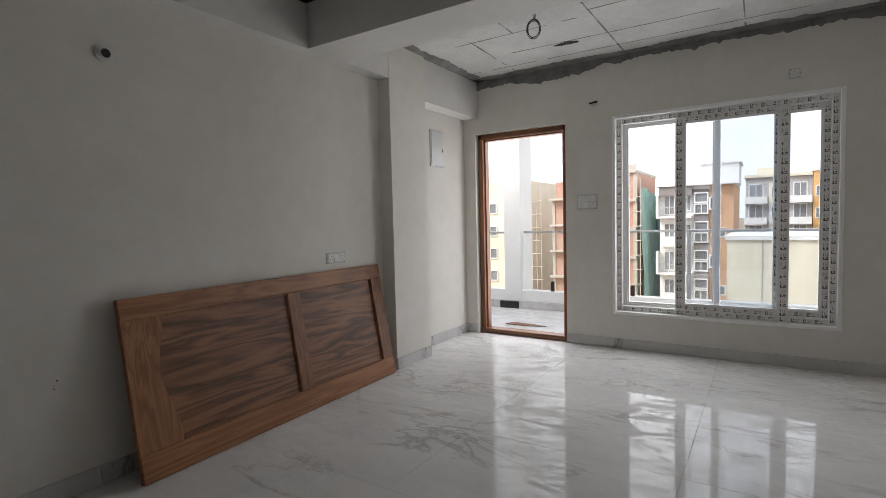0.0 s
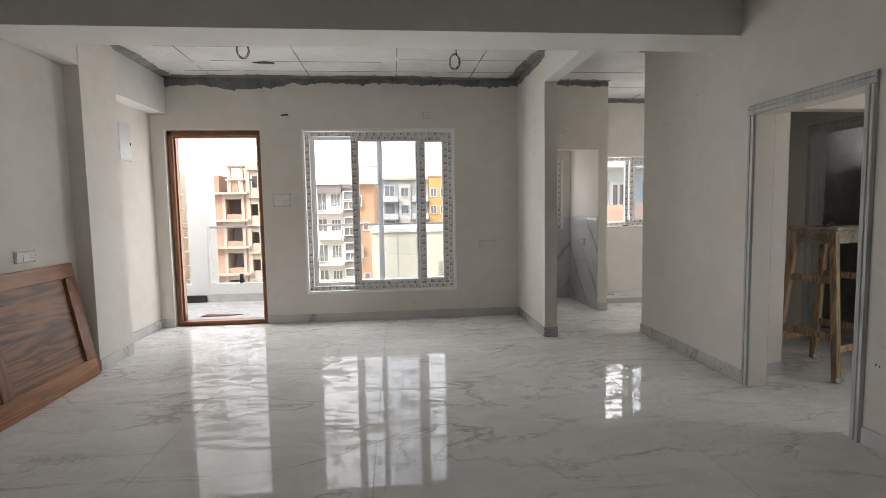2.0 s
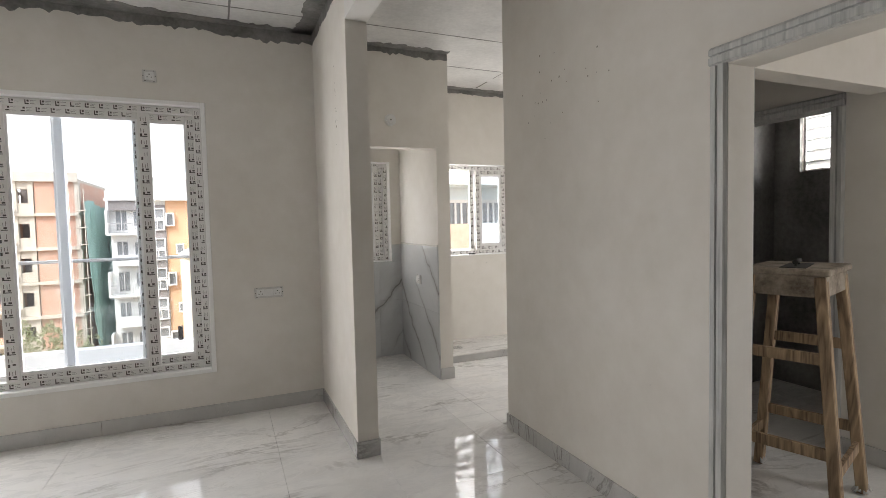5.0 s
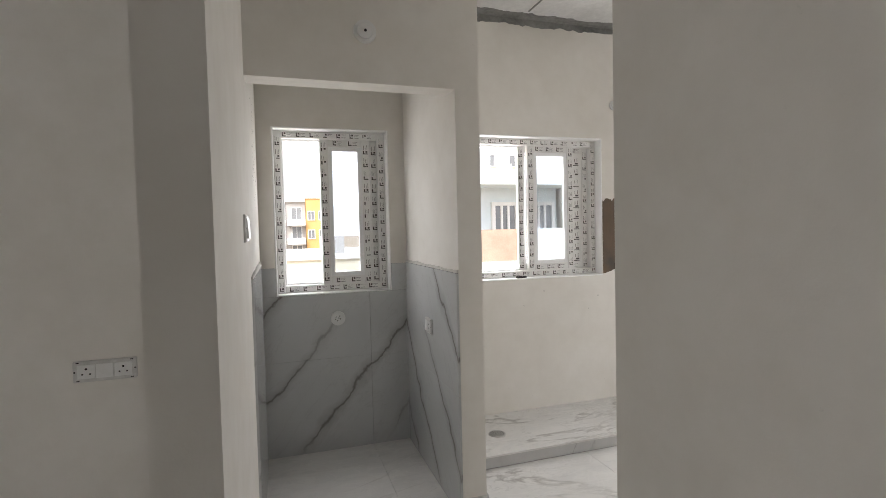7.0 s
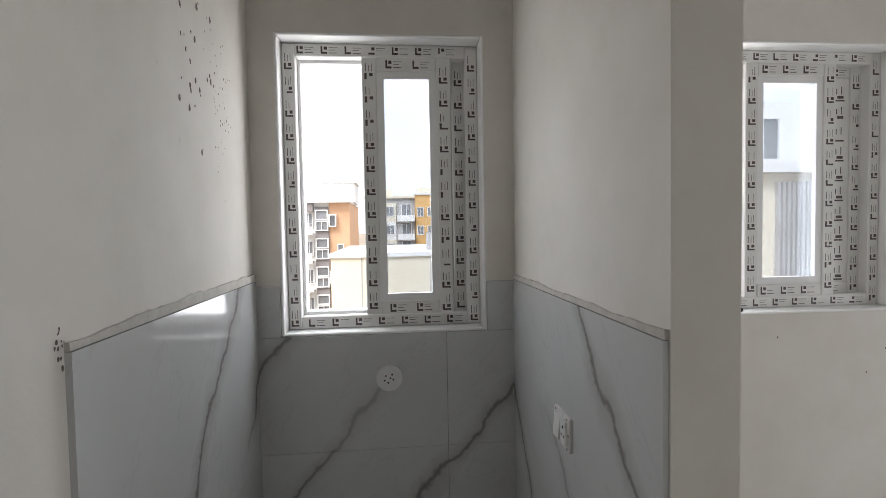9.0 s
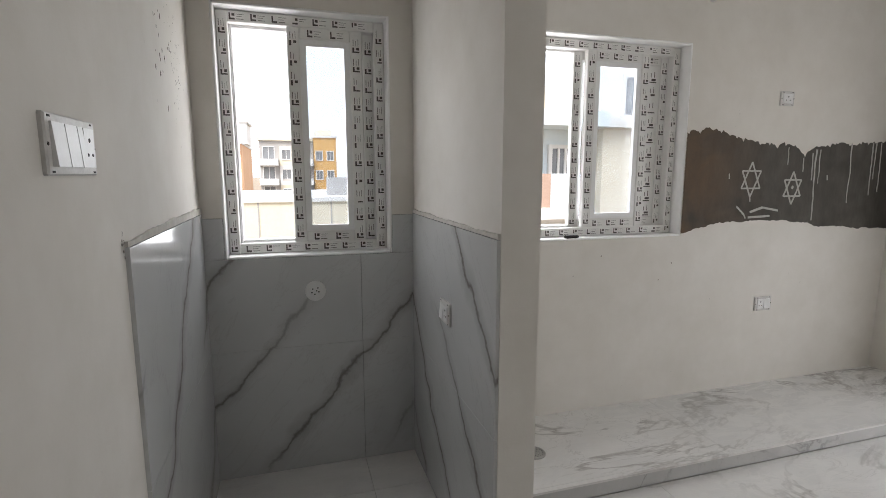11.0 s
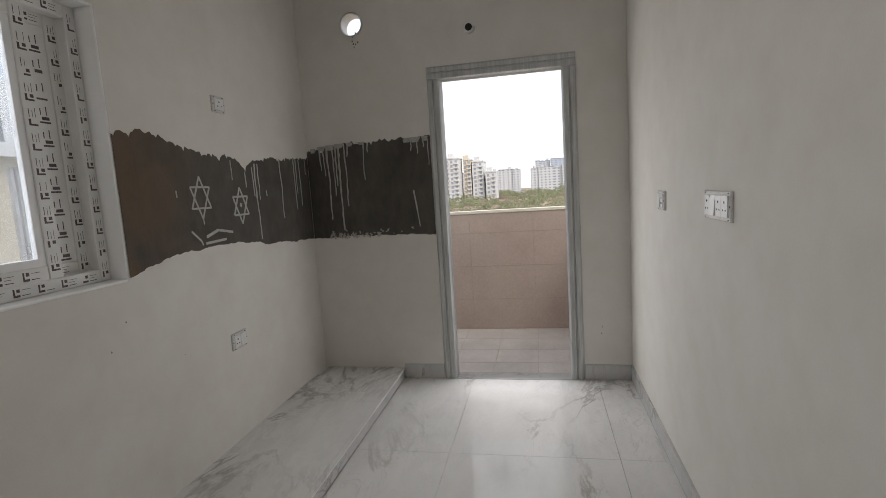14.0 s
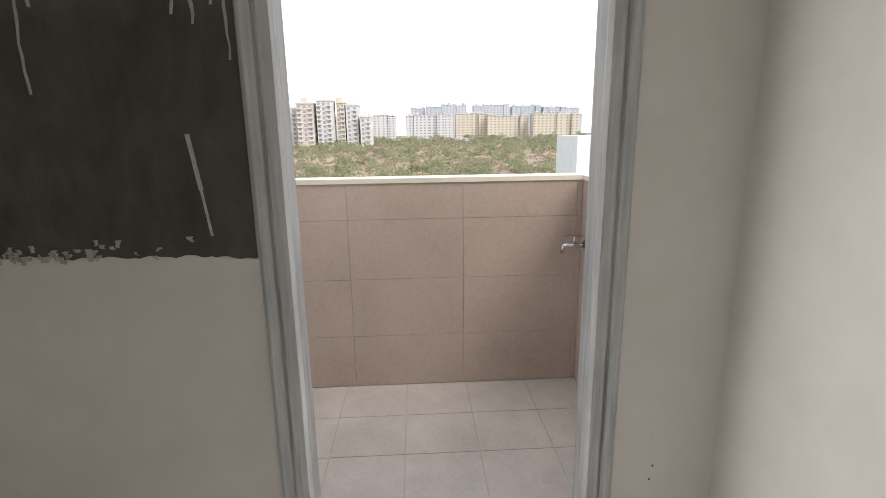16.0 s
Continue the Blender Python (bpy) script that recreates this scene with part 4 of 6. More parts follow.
def stool():
    th = thing("painters_stool", "tall rough wooden painter's stool splashed with paint", "stool", at=(5.875, -2.425, 0.0))
    th.rotation_euler = (0, 0, radians(18))
    top, hz = 1.135, 1.06
    tx, ty, bx, by = 0.185, 0.135, 0.25, 0.225
    legs = []
    for sx in (-1, 1):
        for sy in (-1, 1):
            bm = bmesh.new()
            bm_beam(bm, (sx * bx, sy * by, 0.004), (sx * tx, sy * ty, hz + 0.04), 0.05, 0.045, (0, 1, 0))
            bevelled(bm, 0.004)
            part("leg", bm, STOOL, th)
            bm = bmesh.new()
            rr = random.Random(sx * 3 + sy)
            for k in range(14):
                a, d = rr.uniform(0, 6.28), rr.uniform(0.01, 0.05)
                bm_beam(bm, (sx * bx + d * math.cos(a), sy * by + d * math.sin(a), 0.012), (sx * bx * 0.99, sy * by * 0.99, rr.uniform(0.03, 0.09)), 0.02, 0.012)
            part("rag", bm, SKIRT, th, "frayed cloth tied round the foot")

    def at(z):
        k = z / hz
        return bx + (tx - bx) * k, by + (ty - by) * k
    for sy, zs in ((-1, (0.24,)), (1, (0.24,))):
        for z in zs:
            x, y = at(z)
            bm = bmesh.new()
            bm_beam(bm, (-x, sy * y, z), (x, sy * y, z), 0.02, 0.05)
            part("stretcher", bm, STOOL, th)
    for sx in (-1, 1):
        for z in (0.33, 0.74):
            x, y = at(z)
            bm = bmesh.new()
            bm_beam(bm, (sx * x, -y, z), (sx * x, y, z), 0.02, 0.05)
            part("stretcher", bm, STOOL, th)
    for a in ((-tx - 0.02, -ty - 0.024, tx + 0.02, -ty), (-tx - 0.02, ty, tx + 0.02, ty + 0.024)):
        box_part("apron", (a[0], a[1], hz - 0.05, a[2], a[3], hz + 0.045), STOOL_TOP, th, 0.003)
    for a in ((-tx - 0.022, -ty, -tx, ty), (tx, -ty, tx + 0.022, ty)):
        box_part("apron", (a[0], a[1], hz - 0.05, a[2], a[3], hz + 0.045), STOOL_TOP, th, 0.003)
    bm = bmesh.new()
    bm_box(bm, -tx - 0.035, -ty - 0.04, hz + 0.045, tx + 0.035, ty + 0.04, top)
    bevelled(bm, 0.006)
    part("seat", bm, STOOL_TOP, th)
    tool = thing("trowel", "dark steel plastering trowel lying on the stool", "trowel", at=(5.84, -2.45, top))
    tool.rotation_euler = (0, 0, radians(24))
    bm = bmesh.new()
    bm_box(bm, -0.14, -0.05, 0.0, 0.14, 0.05, 0.003)
    part("blade", bm, HOLE, tool)
    bm = bmesh.new()
    bm_cyl(bm, (-0.07, 0, 0.022), (0.06, 0, 0.022), 0.011, sides=12)
    bm_beam(bm, (-0.05, 0, 0.002), (-0.05, 0, 0.024), 0.008, 0.008)
    bm_beam(bm, (0.05, 0, 0.002), (0.05, 0, 0.024), 0.008, 0.008)
    part("handle", bm, HOLE, tool)


stool()

# ---- kitchen ----
plat = thing("kitchen_platform", "low raised marble platform along the kitchen wall", "platform", kind="structure")
box_part("fascia", (PX, 0.486, 0.0, KX, 0.498, 0.066), SKIRT, plat)
boxes("platform_bed", "cement core of the raised platform", "platform", CONCRETE, (PX, 0.498, -0.008, KX, KY, 0.066))

th = thing("floor_drain", "round steel drain grate in the platform", "drain", at=(5.53, 0.75, 0.076))
STEEL = mottled("worn_steel", (0.35, 0.35, 0.34), (0.5, 0.5, 0.49), 20, 0.35, 90, 0.05, 1.0)
bm = bmesh.new()
bm_cyl(bm, (0, 0, 0), (0, 0, 0.004), 0.055, 0.052, 28)
part("grate", bm, STEEL, th)
bm = bmesh.new()
for k in range(3):
    for i in range(6 + 5 * k):
        a, q = 2 * math.pi * i / (6 + 5 * k), 0.012 + 0.014 * k
        bm_cyl(bm, (q * math.cos(a), q * math.sin(a), 0.0035), (q * math.cos(a), q * math.sin(a), 0.0048), 0.003, sides=6)
part("hole", bm, HOLE, th)


def cement():
    m, nt, b = nodes_of("bare_dark_cement", 0.85, 0, 0.3)
    v = tex_coord(nt)
    big = noise_tex(nt, v, 3.0, 5, 0.6, 0.6)
    fine = noise_tex(nt, tex_coord(nt, (1, 1, 0.35)), 22, 5, 0.7)
    f = maths(nt, "ADD", maths(nt, "MULTIPLY", big, 0.6), maths(nt, "MULTIPLY", fine, 0.4))
    col = ramp(nt, f, [(0.3, (0.060, 0.055, 0.049)), (0.55, (0.105, 0.097, 0.085)), (0.8, (0.165, 0.153, 0.135))])
    sep = nt.nodes.new("ShaderNodeSeparateXYZ")
    nt.links.new(v, sep.inputs[0])
    mr = nt.nodes.new("ShaderNodeMapRange")
    mr.inputs["From Min"].default_value, mr.inputs["From Max"].default_value = 7.15, 6.6
    nt.links.new(sep.outputs["X"], mr.inputs["Value"])
    rust = maths(nt, "MULTIPLY", mr.outputs["Result"], ramp(nt, big, [(0.35, 0.1), (0.65, 0.8)]))
    col = mix(nt, rust, col, (0.17, 0.105, 0.06))
    nt.links.new(col, b.inputs["Base Color"])
    bump(nt, b, fine, 0.5, 0.006)
    return m


CEMENT = cement()
DRIP = mottled("putty_drip", (0.36, 0.35, 0.33), (0.52, 0.51, 0.49), 30, 0.9, 120, 0.2)


def band(name, label, tops, bottoms, place, seed):
    """A bare band between two uneven edges given by a few turning points (along, height)."""
    r = random.Random(seed)
    bm = bmesh.new()
    a0, a1 = tops[0][0], tops[-1][0]
    n = int(abs(a1 - a0) / 0.012)

    def level(pts, a):
        for (p, h), (q, k) in zip(pts, pts[1:]):
            if min(p, q) <= a <= max(p, q):
                return h + (k - h) * (a - p) / (q - p)
        return pts[-1][1]
    cols, jt, jb = [], 0.0, 0.0
    for i in range(n + 1):
        a = a0 + (a1 - a0) * i / n
        jt = 0.75 * jt + r.uniform(-0.009, 0.009)
        jb = 0.7 * jb + r.uniform(-0.004, 0.004)
        t, b = level(tops, a) + jt + (r.uniform(-0.02, 0.0) if r.random() < 0.25 else 0), level(bottoms, a) + jb
        cols.append([bm.verts.new(place(a, b, 0)), bm.verts.new(place(a, b, 0.003)), bm.verts.new(place(a, t, 0.003)), bm.verts.new(place(a, t, 0))])
    for p, q in zip(cols, cols[1:]):
        for k in range(4):
            bm.faces.new((p[k], p[(k + 1) % 4], q[(k + 1) % 4], q[k]))
    return solid(name, bm, CEMENT, label, "wall patch")


def on_north(a, z, d):
    return (a, KY - d, z)


def on_east(a, z, d):
    return (KX - d, a, z)


band("wall_patch_north", "bare dark cement band with ragged putty edges", [(6.557, 1.575), (6.68, 1.585), (6.86, 1.565), (7.10, 1.52), (7.33, 1.515), (7.41, 1.45), (7.48, 1.49), (7.67, 1.53), (8.17, 1.545)],
     [(6.557, 1.025), (6.63, 1.046), (6.82, 1.075), (7.13, 1.085), (7.48, 1.06), (7.54, 1.035), (8.17, 1.0)], on_north, 31)
band("wall_patch_east", "bare dark cement band with ragged putty edges", [(1.066, 1.595), (0.93, 1.615), (0.77, 1.63), (0.50, 1.62), (0.38, 1.63), (0.203, 1.632)],
     [(1.066, 1.0), (0.76, 1.006), (0.60, 0.998), (0.40, 1.002), (0.203, 0.995)], on_east, 32)


def streaks(name, label, rows, place, seed):
    """Drips of putty: along, top, length, width."""
    r = random.Random(seed)
    bm = bmesh.new()
    for a, z, ln, w in rows:
        x, zz, pts = a, z, []
        n = max(5, int(ln / 0.025))
        for i in range(n + 1):
            pts.append((x, zz, w * (1 - 0.35 * i / n) * r.uniform(0.7, 1.2)))
            x += r.uniform(-0.0035, 0.0035)
            zz -= ln / n
        vs = [[bm.verts.new(place(x - q / 2, h, 0.003)), bm.verts.new(place(x - q / 4, h, 0.0055)), bm.verts.new(place(x + q / 4, h, 0.0055)), bm.verts.new(place(x + q / 2, h, 0.003))] for x, h, q in pts]
        for p, q in zip(vs, vs[1:]):
            for k in range(3):
                bm.faces.new((p[k], p[k + 1], q[k + 1], q[k]))
    return tagged(new(name, mesh_of(name, bm, DRIP)), label, "stain", kind="structure")


streaks("putty_drips", "grey putty drips running down the bare band", [(7.28, 1.50, 0.10, 0.008), (7.50, 1.49, 0.42, 0.014), (7.53, 1.49, 0.20, 0.010), (7.47, 1.47, 0.16, 0.010), (7.78, 1.53, 0.36, 0.011), (7.96, 1.535, 0.32, 0.010), (7.99, 1.535, 0.22, 0.010), (8.03, 1.535, 0.30, 0.010), (8.12, 1.54, 0.10, 0.008), (7.40, 1.44, 0.08, 0.01)], on_north, 41)
streaks("putty_drips", "grey putty drips running down the bare band", [(0.98, 1.62, 0.16, 0.012), (0.95, 1.62, 0.20, 0.010), (0.92, 1.625, 0.50, 0.014), (0.885, 1.625, 0.34, 0.010), (0.86, 1.63, 0.28, 0.012), (0.835, 1.63, 0.58, 0.016), (0.80, 1.63, 0.42, 0.011), (0.77, 1.62, 0.08, 0.012), (0.66, 1.62, 0.24, 0.010), (0.63, 1.62, 0.06, 0.012), (0.33, 1.625, 0.08, 0.010), (0.29, 1.625, 0.10, 0.010), (0.25, 1.625, 0.06, 0.010), (0.222, 1.62, 0.17, 0.008)], on_east, 42)
streaks("putty_smears", "thin smears of putty along the patch edge", [(1.02, 1.61, 0.03, 0.05), (0.96, 1.62, 0.03, 0.06), (0.90, 1.625, 0.035, 0.07), (0.83, 1.63, 0.03, 0.06), (0.76, 1.632, 0.025, 0.05), (0.68, 1.63, 0.02, 0.05), (0.36, 1.632, 0.03, 0.06), (0.30, 1.634, 0.035, 0.07), (0.24, 1.634, 0.03, 0.05)], on_east, 43)
rk = random.Random(6)
streaks("putty_flecks", "putty flecks spattered along the patch foot", [(rk.gauss(0.72, 0.13), 1.0 + abs(rk.gauss(0.012, 0.018)), rk.uniform(0.006, 0.02), rk.uniform(0.006, 0.022)) for _ in range(70)], on_east, 44)


def chalk(name, label, strokes, place):
    bm = bmesh.new()
    for (a, z), (b, w), t in strokes:
        d = Vector((b - a, w - z)).normalized()
        s = Vector((-d.y, d.x)) * t / 2
        q = [(a - s.x, z - s.y), (b - s.x, w - s.y), (b + s.x, w + s.y), (a + s.x, z + s.y)]
        lo = [bm.verts.new(place(x, y, 0.003)) for x, y in q]
        hi = [bm.verts.new(place(x, y, 0.0048)) for x, y in q]
        bm.faces.new(hi)
        for i in range(4):
            bm.faces.new((lo[i], lo[(i + 1) % 4], hi[(i + 1) % 4], hi[i]))
    return tagged(new(name, mesh_of(name, bm, CHALK)), label, "chalk mark", kind="structure")


CHALK = mottled("chalk_line", (0.40, 0.39, 0.36), (0.56, 0.55, 0.52), 60, 0.95, 200, 0.1)


def star(cx, cz, r, t):
    up = [(cx + r * 0.8 * math.sin(2 * math.pi * k / 3), cz + r * math.cos(2 * math.pi * k / 3)) for k in range(3)]
    dn = [(cx + r * 0.8 * math.sin(2 * math.pi * k / 3 + math.pi), cz + r * math.cos(2 * math.pi * k / 3 + math.pi)) for k in range(3)]
    return [(a, b, t) for tri in (up, dn) for a, b in zip(tri, tri[1:] + tri[:1])]


chalk("chalk_star", "white chalk six-pointed star drawn on bare cement", star(7.02, 1.315, 0.098, 0.009), on_north)
chalk("chalk_star", "white chalk six-pointed star with centre dot", star(7.335, 1.265, 0.095, 0.010) + [((7.328, 1.272), (7.342, 1.266), 0.018)], on_north)
chalk("chalk_strokes", "loose white chalk strokes under the stars", [((6.93, 1.165), (6.99, 1.115), 0.010), ((6.99, 1.115), (7.00, 1.095), 0.008), ((7.03, 1.13), (7.12, 1.155), 0.014), ((7.12, 1.155), (7.24, 1.135), 0.012), ((7.02, 1.10), (7.18, 1.105), 0.012), ((6.86, 1.35), (6.862, 1.32), 0.006), ((7.02, 1.22), (7.025, 1.19), 0.006), ((7.60, 1.34), (7.605, 1.31), 0.006)], on_north)
chalk("scratch", "pale scratch on the bare cement band", [((0.335, 1.29), (0.318, 1.16), 0.010), ((0.318, 1.16), (0.305, 1.05), 0.006)], on_east)

bl = thing("cloth_scrap", "black scrap of cloth on the kitchen window sill", "scrap", at=(5.88, KY + 0.01, KW[2] + 0.010))
bm = bmesh.new()
bm_cyl(bm, (-0.03, 0, 0.004), (0.05, 0.012, 0.006), 0.012, 0.007, 10)
bm_cyl(bm, (0.0, 0.01, 0.004), (0.03, -0.014, 0.008), 0.009, 0.006, 10)
part("crumple", bm, HOLE, bl)

# ---- utility balcony ----
UX = 9.365
CAP = mottled("cream_cap", (0.72, 0.68, 0.55), (0.80, 0.77, 0.66), 4, 0.6, 40, 0.05)
BROWN = mottled("brown_matt_tile", (0.40, 0.32, 0.27), (0.56, 0.465, 0.40), 1.6, 0.5, 50, 0.1, vary=0.02)
GREY_TILE = mottled("dusty_grey_floor_tile", (0.47, 0.43, 0.39), (0.65, 0.60, 0.55), 3.5, 0.6, 50, 0.15, vary=0.06)
GROUT = mottled("pale_grout", (0.46, 0.42, 0.37), (0.56, 0.52, 0.46), 20, 0.9, 90, 0.2)
boxes("utility_parapet", "rendered utility balcony parapet behind brown tiles", "parapet", OUTER_WHITE,
      (UX + 0.010, -1.15, -3.0, UX + 0.12, 1.4, 1.05), (KX + KT + 0.001, -1.15, -3.0, UX + 0.010, -1.012, 1.05), (KX + KT + 0.001, 1.28, -3.0, UX + 0.010, 1.4, 1.05))
boxes("parapet_cap", "cream painted parapet coping", "coping", CAP, (UX - 0.006, -1.16, 1.05, UX + 0.13, 1.41, 1.072), (KX + KT + 0.002, -1.16, 1.05, UX - 0.006, -0.996, 1.072))
boxes("utility_floor_bed", "grouted bed of the utility balcony floor", "floor", GROUT, (KX + KT - 0.02, -1.012, -0.2, UX + 0.010, 1.28, -0.004))
boxes("utility_sill", "dusty threshold slab of the utility door", "threshold", SKIRT, (KX - 0.02, -0.64, -0.004, KX + KT, 0.115, 0.004))

th = thing("water_tap", "chrome wall tap on the brown tiled parapet", "tap", at=(9.27, -1.0, 0.745))
CHROME = mottled("chrome", (0.55, 0.55, 0.55), (0.65, 0.65, 0.65), 20, 0.15, 90, 0.0, 1.0)
bm = bmesh.new()
bm_cyl(bm, (0, -0.004, 0), (0, 0.008, 0), 0.028, 0.026, 24)
part("flange", bm, CHROME, th)
bm = bmesh.new()
bm_cyl(bm, (0, 0.006, 0), (0, 0.115, 0.0), 0.012, 0.013, 16)
bm_cyl(bm, (0, 0.11, 0.004), (0, 0.118, -0.035), 0.011, 0.009, 16)
part("spout", bm, CHROME, th)
bm = bmesh.new()
bm_cyl(bm, (0, 0.06, 0.010), (0, 0.06, 0.042), 0.009, 0.008, 12)
bm_beam(bm, (0, 0.02, 0.046), (0, 0.105, 0.046), 0.014, 0.008)
part("lever", bm, CHROME, th)

# ---- front balcony ----
BY = 1.65
boxes("balcony_kerb", "white painted balcony upstand under glass railing", "kerb", OUTER_WHITE, (-4.0, BY, -3.0, SX0, BY + 0.14, 0.262))
boxes("balcony_column", "square white painted balcony column", "column", OUTER_WHITE, (-0.48, BY - 0.006, -3.0, -0.225, BY + 0.42, 5.0))
boxes("balcony_floor_bed", "concrete slab of the front balcony", "floor", CONCRETE, (-4.0, 0.2, -0.3, SX0, BY, -0.010))
boxes("wall_outer", "white painted outer wall of the flat", "wall", OUTER_WHITE, (-4.0, 0.19, -3.0, -0.35, 0.39, 3.2), (-4.2, 0.2, -3.0, -4.0, BY + 0.14, 3.2))
rail = thing("glass_railing", "glass balcony railing with a flat grey handrail", "railing")
RAILM = mottled("grey_anodised_rail", (0.30, 0.30, 0.30), (0.42, 0.42, 0.42), 10, 0.35, 90, 0.0, 0.6)
for xa, xb in ((-3.95, -0.49), (-0.20, 3.98)):
    box_part("handrail", (xa, BY + 0.045, 1.085, xb, BY + 0.095, 1.115), RAILM, rail, 0.004)
for xa, xb in ((-3.95, -1.9), (-1.85, -0.49), (-0.20, 1.93), (1.99, 3.98)):
    bm = bmesh.new()
    bm_box(bm, xa, BY + 0.064, 0.275, xb, BY + 0.076, 1.085)
    g = part("glass_panel", bm, RAIL_GLASS, rail, "clear glass panel")
    g.visible_shadow = False
for x in (-1.875, 1.96):
    box_part("post", (x - 0.022, BY + 0.055, 0.262, x + 0.022, BY + 0.085, 1.085), RAILM, rail, 0.003)
for x in (-3.0, -1.2, 0.22, 1.3, 2.9):
    box_part("clamp", (x - 0.022, BY + 0.05, 0.262, x + 0.022, BY + 0.09, 0.40), HOLE, rail, 0.003, "black glass clamp")
th = thing("stone_offcut", "black granite offcut standing against the kerb", "stone", at=(-0.42, BY - 0.03, 0.0))
box_part("slab", (-0.13, -0.012, 0.0, 0.16, 0.012, 0.10), HOLE, th, 0.002)
th = thing("wood_offcut", "brown veneer offcut lying on the balcony floor", "offcut", at=(0.28, 0.62, 0.0))
bm = bmesh.new()
bm_prism(bm, [(-0.24, -0.06), (0.05, -0.07), (0.27, 0.0), (0.06, 0.05), (-0.20, 0.07)], "z", 0.002, 0.008)
part("sheet", bm, TEAK_X, th)

# ---- marks of building work ----


def spatter(name, label, place, centre, spread, count, size, seed, mat):
    """Small flat specks on a wall."""
    r = random.Random(seed)
    bm = bmesh.new()
    for _ in range(count):
        a, z = r.gauss(centre[0], spread[0]), r.gauss(centre[1], spread[1])
        q = size * r.uniform(0.35, 1.2)
        n = 7
        hi = [bm.verts.new(place(a + q * r.uniform(0.6, 1.2) * math.cos(2 * math.pi * i / n), z + 1.3 * q * r.uniform(0.6, 1.2) * math.sin(2 * math.pi * i / n), 0.0012)) for i in range(n)]
        bm.faces.new(hi)
    return tagged(new(name, mesh_of(name, bm, mat)), label, "stain", kind="stuff")


SPECK = mottled("cement_speck", (0.08, 0.07, 0.06), (0.20, 0.18, 0.16), 40, 0.9, 120, 0)
MORTAR = mottled("pale_mortar", (0.50, 0.48, 0.44), (0.62, 0.60, 0.56), 25, 0.95, 90, 0.5)


def on_stub(a, z, d):
    return (SX1 + d, a, z)


def on_living_east(a, z, d):
    return (EX - d, a, z)


def on_living_west(a, z, d):
    return (-0.10 + d, a, z)


def on_stub_west(a, z, d):
    return (SX0 - d, a, z)


spatter("wall_specks", "dark cement specks spattered on the wall", on_stub, (0.62, 1.80), (0.06, 0.13), 34, 0.007, 1, SPECK)
spatter("wall_specks", "fine grey specks spattered on the wall", on_stub, (0.80, 1.72), (0.05, 0.10), 60, 0.003, 2, SPECK)
spatter("wall_specks", "dark chips in the wall putty", on_living_east, (-3.68, 0.50), (0.02, 0.05), 4, 0.005, 3, SPECK)
spatter("wall_specks", "fine grey specks on the wall putty", on_living_east, (-1.75, 2.12), (0.22, 0.12), 26, 0.004, 4, SPECK)
spatter("wall_specks", "dark chip in the wall putty", on_living_west, (-4.06, 0.567), (0.01, 0.02), 3, 0.004, 5, SPECK)
spatter("wall_specks", "scraped marks on the partition wall", on_stub_west, (-0.78, 2.1), (0.02, 0.12), 12, 0.006, 6, SPECK)
spatter("wall_specks", "dark chips in the kitchen wall putty", on_north, (6.05, 0.72), (0.6, 0.2), 6, 0.0035, 7, SPECK)
spatter("wall_specks", "small chips in the kitchen wall putty", on_east, (-0.84, 0.29), (0.02, 0.06), 3, 0.003, 8, SPECK)
spatter("wall_specks", "small chips under the exhaust pipe", on_east, (0.66, 2.26), (0.02, 0.02), 9, 0.005, 9, SPECK)
ragged("trim_dado_left", "rough mortar line over the niche tiles", (SX1, NF + 0.02, 1.186), (0, 1, 0), (0, 0, 1), NY - NF - 0.02, 0.014, 51, MORTAR, 0.7, (0.008, 0, 0))
ragged("trim_dado_right", "rough mortar line over the niche tiles", (NX, NF + 0.004, 1.171), (0, 1, 0), (0, 0, 1), NY - NF - 0.01, 0.012, 52, MORTAR, 0.7, (-0.008, 0, 0))
spatter("wall_specks", "dark cement smear above the niche tile corner", on_stub, (NF + 0.012, 1.20), (0.006, 0.014), 12, 0.0035, 10, SPECK)

# ---- outside ----
GZ = -10.5
bm = bmesh.new()
bm_box(bm, -1500, -1500, GZ - 0.5, 1500, 1500, GZ)
solid("ground", bm, mottled("dry_earth", (0.22, 0.17, 0.12), (0.36, 0.29, 0.205), 0.06, 0.95, 0.8, 0.2), "dry brown earth ground with scrub", "ground")
P_WHITE = mottled("facade_white", (0.66, 0.65, 0.63), (0.76, 0.75, 0.73), 0.5, 0.8, 6, 0.0)
P_CREAM = mottled("facade_cream", (0.64, 0.58, 0.45), (0.74, 0.68, 0.55), 0.4, 0.8, 6, 0.0)
P_ORANGE = mottled("facade_orange", (0.56, 0.33, 0.19), (0.63, 0.40, 0.25), 0.5, 0.8, 6, 0.0)
P_YELLOW = mottled("facade_ochre", (0.60, 0.36, 0.13), (0.68, 0.42, 0.17), 0.5, 0.8, 6, 0.0)
P_BROWN = mottled("facade_brown", (0.19, 0.17, 0.165), (0.26, 0.24, 0.23), 0.5, 0.8, 6, 0.0)
P_GREY = mottled("facade_grey", (0.36, 0.345, 0.33), (0.45, 0.435, 0.42), 0.5, 0.8, 6, 0.0)
P_BLUE = mottled("facade_pale_blue", (0.60, 0.67, 0.70), (0.69, 0.75, 0.77), 0.5, 0.8, 6, 0.0)
P_CONC = mottled("facade_concrete", (0.40, 0.36, 0.30), (0.52, 0.47, 0.41), 0.8, 0.9, 6, 0.1)
